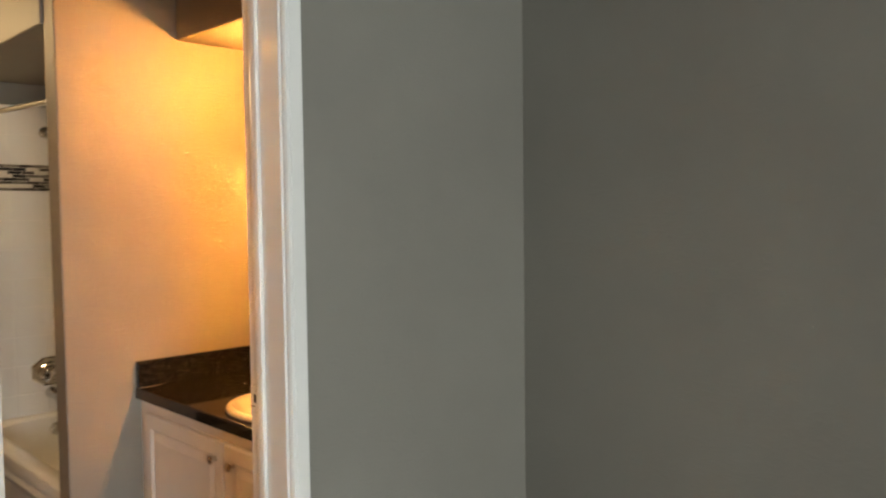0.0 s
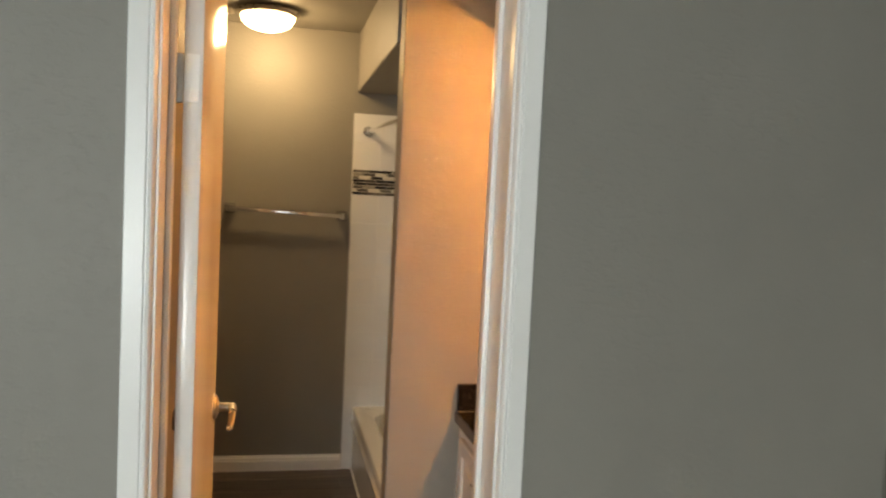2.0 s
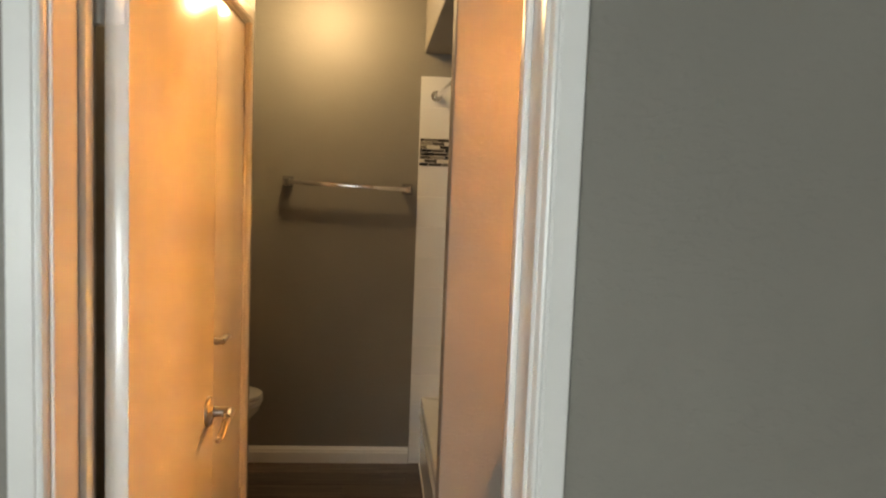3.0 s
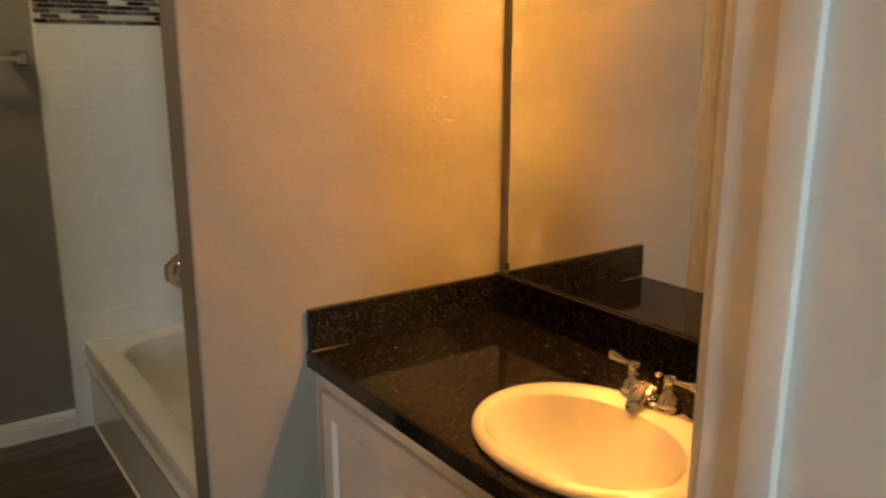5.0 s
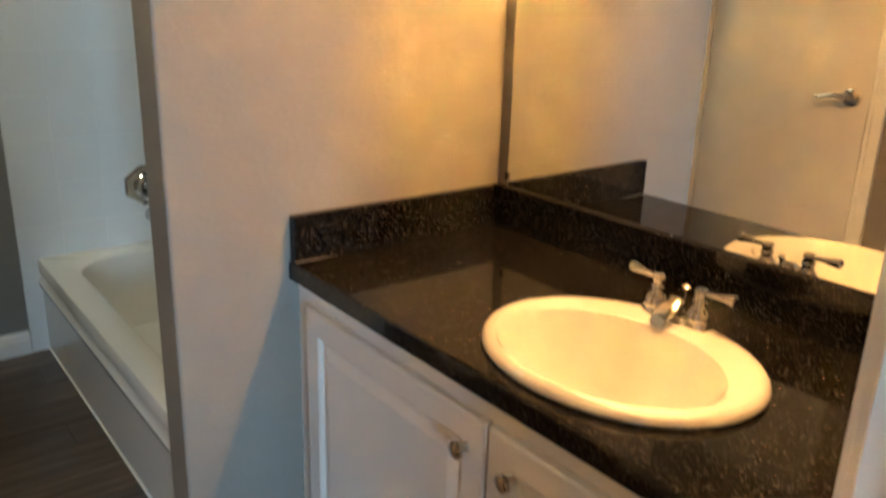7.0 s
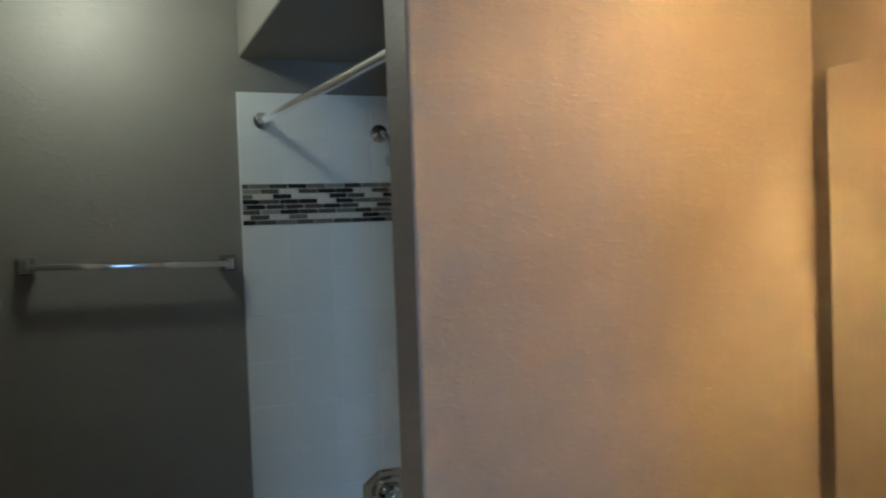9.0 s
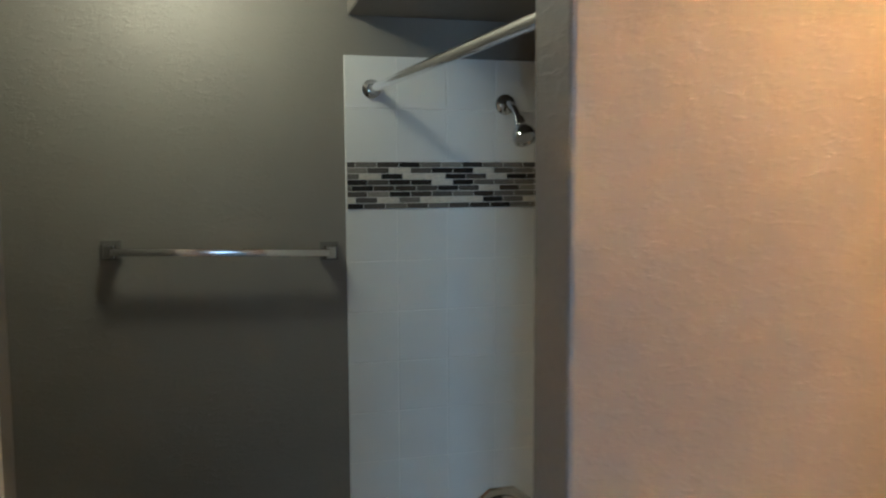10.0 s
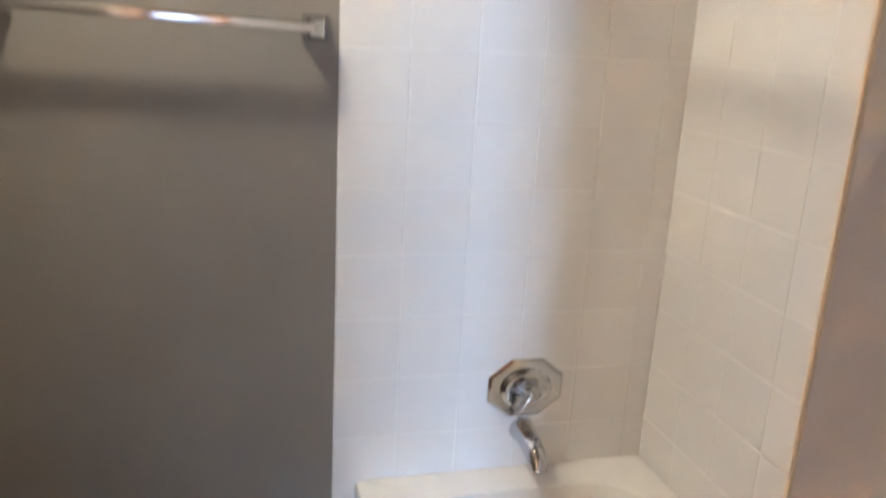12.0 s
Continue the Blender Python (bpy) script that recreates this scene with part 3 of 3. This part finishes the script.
# broad flat-topped spout that slopes down from the plate
spine = [(0.014, 0.012, 0.013, 0.010), (0.006, 0.026, 0.017, 0.013), (-0.008, 0.033, 0.0185, 0.012), (-0.024, 0.029, 0.0185, 0.011), (-0.040, 0.020, 0.0175, 0.010), (-0.052, 0.011, 0.0165, 0.009), (-0.055, 0.005, 0.0135, 0.006)]
rings = [[Vector((fx + px + hz * 0.45 * math.sin(a), fy + hy * math.copysign(abs(math.cos(a)) ** 0.7, math.cos(a)), fz + pz + hz * math.copysign(abs(math.sin(a)) ** 0.8, math.sin(a)))) for a in [2 * math.pi * i / 24 for i in range(24)]] for px, pz, hy, hz in spine]
part("spout", bm_loops(rings, True, True), CHROME, tap)
rod = part("lift_rod", bm_tube([(fx + 0.022, fy, fz + 0.012), (fx + 0.022, fy, fz + 0.048)], 0.0028, 10), CHROME, tap)
part("rod_knob", bm_lathe([(0, 0), (0.0045, 0.002), (0.0050, 0.006), (0.0085, 0.010), (0.0085, 0.013), (0.004, 0.017), (0, 0.018)], 16, Matrix.Translation((fx + 0.022, fy, fz + 0.046))), CHROME, rod)

# mirror
MX = RIGHT - 0.012    # silvered face
mirror = thing("vanity_mirror", "large frameless mirror standing on the backsplash", "mirror")
bm = bm_box(MX, VY0 + 0.002, 0.852, RIGHT - 0.0005, -1.612, 1.800)
for v in bm.verts:
    if v.co.x < RIGHT - 0.004 and v.co.z > 1.5:
        v.co.x -= 0.004
part("mirror_glass", bm, MIRROR, mirror, smooth=False)
part("mirror_clip", bm_box(MX - 0.004, -1.616, 0.865, RIGHT - 0.0005, -1.604, 0.885, 0.002, 2), BLACK, mirror, "small dark mirror clip")

# vanity light bar
bar = thing("vanity_light", "wall light bar with four lit bulbs in hazed glass bell shades", "wall lamp")
part("back_plate", bm_box(RIGHT - 0.024, -2.63, 1.905, RIGHT - 0.001, -1.87, 1.985, 0.006, 2), NICKEL, bar)
LAMPX = RIGHT - 0.124
for y in VAN_Y:
    part("arm", bm_tube([(RIGHT - 0.02, y, 1.955), (RIGHT - 0.06, y, 2.010), (RIGHT - 0.10, y, 2.036), (LAMPX, y, 2.032)], 0.008, 12), NICKEL, bar)
    m = Matrix.Translation((LAMPX, y, 2.024))
    socket = part("socket", bm_lathe([(0, 0.014), (0.020, 0.012), (0.026, 0.004), (0.026, -0.010), (0.015, -0.014), (0.015, -0.032), (0, -0.032)], 24, m), NICKEL, bar)
    part("shade", bm_lathe([(0.026, 0.000), (0.038, -0.012), (0.047, -0.040), (0.053, -0.075), (0.064, -0.108), (0.0625, -0.1085), (0.051, -0.075), (0.045, -0.040), (0.036, -0.014), (0.026, -0.003)], 36, m), SHADE, bar, "hazed glass bell shade")
    part("bulb", bm_lathe([(0.011, -0.028), (0.013, -0.032), (0.0185, -0.040), (0.0210, -0.051), (0.0190, -0.062), (0.012, -0.069), (0.0, -0.072)], 20, m), BULB, socket, "small lit frosted bulb")

# ---- bathtub ----
TX0, TX1, TY0, TY1, TZ = 0.055, 0.833, P1 + 0.014, -0.001, 0.345
tub = thing("bathtub", "white enamel alcove bathtub with a ribbed apron", "bathtub")


def rrect(x0, x1, y0, y1, r, z, n=10):
    pts = []
    for cx, cy, a0 in ((x1 - r, y1 - r, 0), (x0 + r, y1 - r, 90), (x0 + r, y0 + r, 180), (x1 - r, y0 + r, 270)):
        pts += [Vector((cx + r * math.cos(radians(a0 + 90 * i / n)), cy + r * math.sin(radians(a0 + 90 * i / n)), z)) for i in range(n + 1)]
    return pts


lo = [rrect(TX0, TX1, TY0, TY1, 0.004, TZ - 0.05), rrect(TX0, TX1, TY0, TY1, 0.004, TZ - 0.012), rrect(TX0 + 0.004, TX1, TY0, TY1, 0.008, TZ - 0.003), rrect(TX0 + 0.012, TX1, TY0, TY1, 0.012, TZ),
      rrect(TX0 + 0.085, TX1 - 0.055, TY0 + 0.08, TY1 - 0.085, 0.16, TZ), rrect(TX0 + 0.095, TX1 - 0.065, TY0 + 0.09, TY1 - 0.095, 0.16, TZ - 0.008),
      rrect(TX0 + 0.105, TX1 - 0.075, TY0 + 0.11, TY1 - 0.105, 0.16, TZ - 0.06), rrect(TX0 + 0.13, TX1 - 0.10, TY0 + 0.20, TY1 - 0.13, 0.15, TZ - 0.22),
      rrect(TX0 + 0.17, TX1 - 0.14, TY0 + 0.26, TY1 - 0.18, 0.12, TZ - 0.27)]
part("tub_shell", bm_loops(lo, False, True), TUBM, tub)
ap = [(0, FZ), (0.001, FZ), (0.001, TZ - 0.115), (0.010, TZ - 0.105), (0.012, TZ - 0.085), (0.003, TZ - 0.072), (-0.001, TZ - 0.05), (-0.03, TZ - 0.05), (-0.03, FZ)]
part("apron", bm_profile(ap, (TX0 + 0.006, TY0, 0), (TX0 + 0.006, TY1, 0), (-1, 0, 0), (0, 0, 1)), TUBM, tub)
part("overflow_plate", bm_lathe([(0.036, 0), (0.036, 0.003), (0.030, 0.008), (0.012, 0.010), (0, 0.010)], 32, Matrix.Translation((0.47, TY1 - 0.103, TZ - 0.075)) @ pose(0, 0, 0, 82, 0, 0)), CHROME, tub)
part("caulk", bm_tube([(TX0 + 0.004, TY0, FZ + 0.003), (TX0 + 0.004, TY1, FZ + 0.003)], 0.0045, 8), TRIM, tub, "white caulk bead along the floor")

# shower fittings on the tiled end wall
valve = thing("shower_valve", "chrome octagonal shower valve plate on white tiles", "faucet")
vx, vz = 0.486, 0.570
SQUASH = Matrix.Diagonal((1, 1, 0.78, 1))    # plate and dial are wider than tall
bm = bm_lathe([(0.108, 0), (0.108, 0.003), (0.099, 0.008), (0.0, 0.009)], 8, Matrix.Translation((vx, 0, vz)) @ SQUASH @ pose(0, 0, 0, 90, 0, 0) @ pose(0, 0, 0, 0, 0, 22.5))
part("escutcheon", bm, CHROME, valve, smooth=False)
part("dial", bm_lathe([(0.066, 0.007), (0.068, 0.014), (0.060, 0.022), (0.044, 0.022), (0.036, 0.017), (0.030, 0.017), (0.028, 0.045), (0.020, 0.052), (0.0, 0.053)], 36, Matrix.Translation((vx, 0, vz)) @ SQUASH @ pose(0, 0, 0, 90, 0, 0)), CHROME, valve)
part("handle", bm_tube([(vx, -0.046, vz), (vx - 0.022, -0.050, vz - 0.030), (vx - 0.036, -0.050, vz - 0.052)], [0.014, 0.010, 0.008], 14), CHROME, valve)
spout = thing("tub_spout", "chrome bathtub spout on white tiles", "faucet")
part("spout_body", bm_tube([(vx, -0.001, 0.452), (vx, -0.012, 0.452), (vx, -0.05, 0.450), (vx, -0.10, 0.440), (vx, -0.128, 0.424), (vx, -0.134, 0.408)], [0.034, 0.031, 0.028, 0.026, 0.024, 0.021], 24), CHROME, spout)
part("diverter", bm_lathe([(0.005, 0), (0.005, 0.014), (0.009, 0.018), (0.008, 0.024), (0, 0.026)], 16, Matrix.Translation((vx, -0.108, 0.458))), CHROME, spout)
shower = thing("shower_fixture", "chrome shower head on a bent arm", "shower head")
sx, sz = 0.497, 1.864
part("flange", bm_lathe([(0.032, 0), (0.031, 0.006), (0.022, 0.013), (0.010, 0.016), (0, 0.016)], 32, Matrix.Translation((sx, 0, sz)) @ pose(0, 0, 0, 90, 0, 0)), CHROME, shower)
part("arm", bm_tube([(sx, -0.005, sz), (sx, -0.04, sz - 0.002), (sx + 0.004, -0.075, sz - 0.020), (sx + 0.008, -0.105, sz - 0.055)], 0.0105, 14), CHROME, shower)
q = Vector((0.08, -0.55, -0.80)).to_track_quat("Z", "Y").to_matrix().to_4x4()
part("head", bm_lathe([(0, -0.016), (0.015, -0.014), (0.017, 0.004), (0.016, 0.012), (0.024, 0.024), (0.034, 0.040), (0.037, 0.060), (0.035, 0.066), (0.027, 0.066), (0.025, 0.062), (0, 0.060)], 32, Matrix.Translation((sx + 0.008, -0.108, sz - 0.06)) @ q), CHROME, shower)
rodt = thing("shower_curtain_rod", "bare satin metal shower curtain rod above the tub", "curtain rod")
RX, RZ = 0.080, 1.902
part("tube", bm_tube([(RX, -0.002, RZ), (0.087, P1 + 0.008, 1.850)], 0.0125, 24), STEEL, rodt)
for rx_, y, rz_, a in ((RX, 0, RZ, 90), (0.087, P1 + 0.007, 1.850, -90)):
    part("flange", bm_lathe([(0.028, 0), (0.028, 0.004), (0.019, 0.014), (0.0145, 0.020), (0.013, 0.020)], 28, Matrix.Translation((rx_, y, rz_)) @ pose(0, 0, 0, a, 0, 0)), CHROME, rodt)

# towel bar on the painted end wall
tb = thing("towel_bar", "chrome square towel bar on the painted wall", "towel bar")
A, B = Vector((-0.655, -0.050, 1.444)), Vector((-0.052, -0.050, 1.426))
rail = part("bar", bm_box(-0.296, -0.009, -0.010, 0.296, 0.009, 0.010, 0.002, 2), STEEL, tb)
rail.matrix_local = Matrix.Translation((A + B) / 2) @ Matrix.Rotation(math.atan2(A.z - B.z, B.x - A.x), 4, "Y")
for p, s in ((A, 1), (B, -1)):
    def ring(hx, hz, y, up=0.0):
        return [Vector((p.x + a * hx, y, p.z + up + b * hz)) for a, b in ((-1, -1), (1, -1), (1, 1), (-1, 1))]
    post = part("post", bm_loops([ring(0.027, 0.027, FAR), ring(0.027, 0.027, FAR - 0.006), ring(0.022, 0.023, FAR - 0.013), ring(0.017, 0.019, -0.022), ring(0.016, 0.019, -0.040), ring(0.013, 0.016, -0.043)], True, True), CHROME, tb, smooth=False)
    part("lug", bm_tube([(p.x + s * 0.003, -0.030, p.z + 0.017), (p.x + s * 0.003, -0.044, p.z + 0.017), (p.x + s * 0.003, -0.054, p.z + 0.014)], [0.008, 0.008, 0.005], 12, flat=0.6), CHROME, post)

# ---- ceiling lamp ----
dome = thing("ceiling_light", "flush ceiling light with lit frosted glass bowl", "ceiling lamp", at=Matrix.Translation((-0.48, -0.36, H)))
part("pan", bm_lathe([(0, 0), (0.120, 0), (0.150, -0.006), (0.160, -0.016), (0.158, -0.022), (0.140, -0.034), (0.132, -0.036), (0.128, -0.032), (0, -0.032)], 48), NICKEL, dome, "brushed nickel rim")
part("bowl", bm_lathe([(0.128, -0.032), (0.130, -0.044), (0.126, -0.058), (0.108, -0.080), (0.078, -0.096), (0.04, -0.105), (0, -0.108)], 48), DOMEGLASS, dome, "lit frosted glass bowl")
lamp("dome_bulb", "POINT", Matrix.Translation((-0.48, -0.36, H - 0.135)), 12.0, DOME, radius=0.04)

vent = thing("ceiling_vent", "small bronze ceiling vent grille beside the lamp", "vent", at=Matrix.Translation((-0.80, -0.30, H)))
for b in ((-0.15, -0.08, -0.012, -0.13, 0.08, -0.0005), (0.13, -0.08, -0.012, 0.15, 0.08, -0.0005), (-0.13, -0.08, -0.012, 0.13, -0.062, -0.0005), (-0.13, 0.062, -0.012, 0.13, 0.08, -0.0005)):
    part("frame", bm_box(*b, 0.002, 1), NICKEL, vent)
part("backing", bm_box(-0.13, -0.062, -0.003, 0.13, 0.062, -0.0005), BLACK, vent)
for k in range(8):
    sl = part("slat", bm_box(-0.128, -0.007, -0.001, 0.128, 0.007, 0.001), NICKEL, vent)
    sl.matrix_local = Matrix.Translation((0, -0.054 + 0.0154 * k, -0.007)) @ pose(0, 0, 0, 32, 0, 0)

# ---- toilet ----
wc = thing("toilet", "white porcelain toilet with closed lid", "toilet", at=Matrix.Translation((0, 0, FZ + 0.045)))
ty = -0.40


def egg(x0, x1, w, z, n=40):
    """Horizontal egg outline from back x0 to rounded front x1, half width w."""
    pts = []
    for i in range(n):
        a = 2 * math.pi * i / n
        c, s = math.cos(a), math.sin(a)
        pts.append(Vector(((x0 + x1) / 2 + (x1 - x0) / 2 * math.copysign(abs(c) ** (1.0 if c > 0 else 0.6), c), ty + w * s * (1.0 if c < 0.2 else 0.97), z)))
    return pts


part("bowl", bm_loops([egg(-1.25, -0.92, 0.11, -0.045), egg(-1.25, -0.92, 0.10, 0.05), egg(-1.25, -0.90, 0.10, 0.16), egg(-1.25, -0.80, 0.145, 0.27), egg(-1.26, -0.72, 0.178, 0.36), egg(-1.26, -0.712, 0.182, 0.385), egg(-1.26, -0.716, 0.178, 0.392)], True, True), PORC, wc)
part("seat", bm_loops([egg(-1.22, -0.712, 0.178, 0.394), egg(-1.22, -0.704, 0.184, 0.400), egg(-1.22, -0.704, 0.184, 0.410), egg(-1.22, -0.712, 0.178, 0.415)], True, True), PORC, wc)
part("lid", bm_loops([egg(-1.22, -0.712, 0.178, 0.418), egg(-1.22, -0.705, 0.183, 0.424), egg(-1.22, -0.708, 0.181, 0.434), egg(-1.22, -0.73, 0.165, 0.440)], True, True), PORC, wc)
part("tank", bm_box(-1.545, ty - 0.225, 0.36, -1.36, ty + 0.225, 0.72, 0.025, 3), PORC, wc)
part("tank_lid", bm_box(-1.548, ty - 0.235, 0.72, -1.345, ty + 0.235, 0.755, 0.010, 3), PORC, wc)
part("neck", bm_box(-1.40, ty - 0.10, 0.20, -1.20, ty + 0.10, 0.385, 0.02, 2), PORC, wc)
part("flush_lever", bm_tube([(-1.356, ty - 0.17, 0.67), (-1.335, ty - 0.17, 0.67), (-1.332, ty - 0.10, 0.662)], [0.008, 0.008, 0.006], 10), CHROME, wc)

# ---- tiles ----
PITCH, GAP, TH = 0.155, 0.0019, 0.008
ZTOP, ZB1, ZB0 = 2.0, 1.690, 1.547
end_bed = structure("tile_bed_end", bm_box(0.0, 0.0017, FZ, TUBR, FAR - 0.0005, ZTOP - 0.001), GROUT, "white square wall tiles with a mosaic band behind the tub", "tile wall")
side_bed = structure("tile_bed_side", bm_box(TUBR - 0.0083, P1 + 0.012, 0.30, TUBR - 0.0005, 0.002, ZTOP - 0.001), GROUT, "white square wall tiles with a mosaic band along the tub", "tile wall")
structure("tile_bed_near", bm_box(PX + 0.004, P1, 0.0, TUBR - 0.001, P1 + 0.006, ZTOP, 0.002, 1), TILE, "white tiled face of the partition above the tub", "tile wall")

tile_cache = {}


def tile_mesh(w, h, t, mat, bev=0.0016):
    """Tile in the xz plane, back at y = 0, face towards -y, centred."""
    key = (round(w, 4), round(h, 4), mat.name)
    if key not in tile_cache:
        def ring(d, y):
            return [Vector((sx_ * (w / 2 - d), y, sz_ * (h / 2 - d))) for sx_, sz_ in ((-1, -1), (1, -1), (1, 1), (-1, 1))]
        tile_cache[key] = mesh_of("tile", bm_loops([ring(0, 0), ring(0, -t + bev), ring(bev * 1.2, -t)], False, True), mat)
    return tile_cache[key]


def lay(name, parent, me, m):
    ob = new(name, me)
    ob.parent = parent
    ob.matrix_world = m
    return ob


rows = [(ZTOP - PITCH, ZTOP), (ZB1, ZTOP - PITCH)]
z = ZB0
while z > 0.0:
    rows.append((max(z - PITCH, 0.0), z))
    z -= PITCH
rng = random.Random(4)
TURN = Matrix.Rotation(radians(-90), 4, "Z")
for z0, z1 in rows:
    if z1 - z0 < 0.02:
        continue
    x = 0.0
    while x < TUBR - 0.012:
        x1 = min(x + PITCH, TUBR - 0.010)
        if z1 > 0.30 or x < 0.06:
            jig = Matrix.Translation(((x + x1) / 2, 0.0085 + rng.uniform(-0.0003, 0.0003), (z0 + z1) / 2)) @ pose(0, 0, 0, rng.uniform(-0.12, 0.12), 0, rng.uniform(-0.12, 0.12))
            lay("tile", end_bed, tile_mesh(x1 - x - GAP, z1 - z0 - GAP, TH, TILE), jig)
        x += PITCH
    if z1 < 0.31:
        continue
    y = -0.003
    while y > P1 + 0.03:
        y1 = max(y - PITCH, P1 + 0.014)
        jig = Matrix.Translation((TUBR - 0.0015, (y + y1) / 2, (z0 + z1) / 2)) @ TURN @ pose(0, 0, 0, rng.uniform(-0.12, 0.12), 0, rng.uniform(-0.12, 0.12))
        lay("tile", side_bed, tile_mesh(y - y1 - GAP, z1 - z0 - GAP, TH, TILE), jig)
        y -= PITCH

# mosaic band: eight courses of short glass and stone strips
part("mosaic_grout", bm_box(0.002, -0.0005, ZB0 + 0.002, TUBR - 0.0109, 0.0025, ZB1 - 0.002), DARKGROUT, end_bed)
part("mosaic_grout", bm_box(TUBR - 0.0105, P1 + 0.014, ZB0 + 0.002, TUBR - 0.0075, -0.001, ZB1 - 0.002), DARKGROUT, side_bed)
CH = (ZB1 - ZB0 - 0.002) / 8
for k in range(8):
    zc = ZB0 + 0.001 + CH * (k + 0.5)
    for wall, length in (("end", TUBR - 0.013), ("side", 1.42)):
        s = 0.003 if wall == "side" else 0.004
        e = s + rng.choice((0.012, 0.024, 0.036, 0.048, 0.060))
        while s < length - 0.006:
            e = min(e, length)
            w, h = e - s - 0.0022, CH - 0.0022
            if w > 0.004:
                w = round(w, 3)
                if wall == "end":
                    lay("mosaic_strip", end_bed, tile_mesh(w, h, 0.0042, MOSAIC, 0.0006), Matrix.Translation(((s + e) / 2, 0.0028, zc)))
                elif s < 1.0:
                    lay("mosaic_strip", side_bed, tile_mesh(w, h, 0.0042, MOSAIC, 0.0006), Matrix.Translation((TUBR - 0.0072, -(s + e) / 2, zc)) @ TURN)
            s = e
            e = s + 0.066

# ---- floor planks ----
plank_cache = {}
y, r = FAR, 0
while y > D1 - 0.05:
    w = 0.152
    y1 = max(y - w, D1 - 0.058)
    x = -1.55 - (0.31 * r) % 0.92
    while x < 0.86:
        a, b = max(x, -1.55), min(x + 0.92, 0.86)
        if b - a > 0.03:
            key = (round(b - a, 3), round(y - y1, 3))
            if key not in plank_cache:
                plank_cache[key] = mesh_of("plank", bm_box(-(b - a) / 2 + 0.0012, -(y - y1) / 2 + 0.0012, -0.0055, (b - a) / 2 - 0.0012, (y - y1) / 2 - 0.0012, 0, 0.0012, 1), PLANK)
            ob = new("plank", plank_cache[key])
            ob.parent = floor
            ob.location = ((a + b) / 2, (y + y1) / 2, FZ)
        x += 0.92
    y -= w
    r += 1
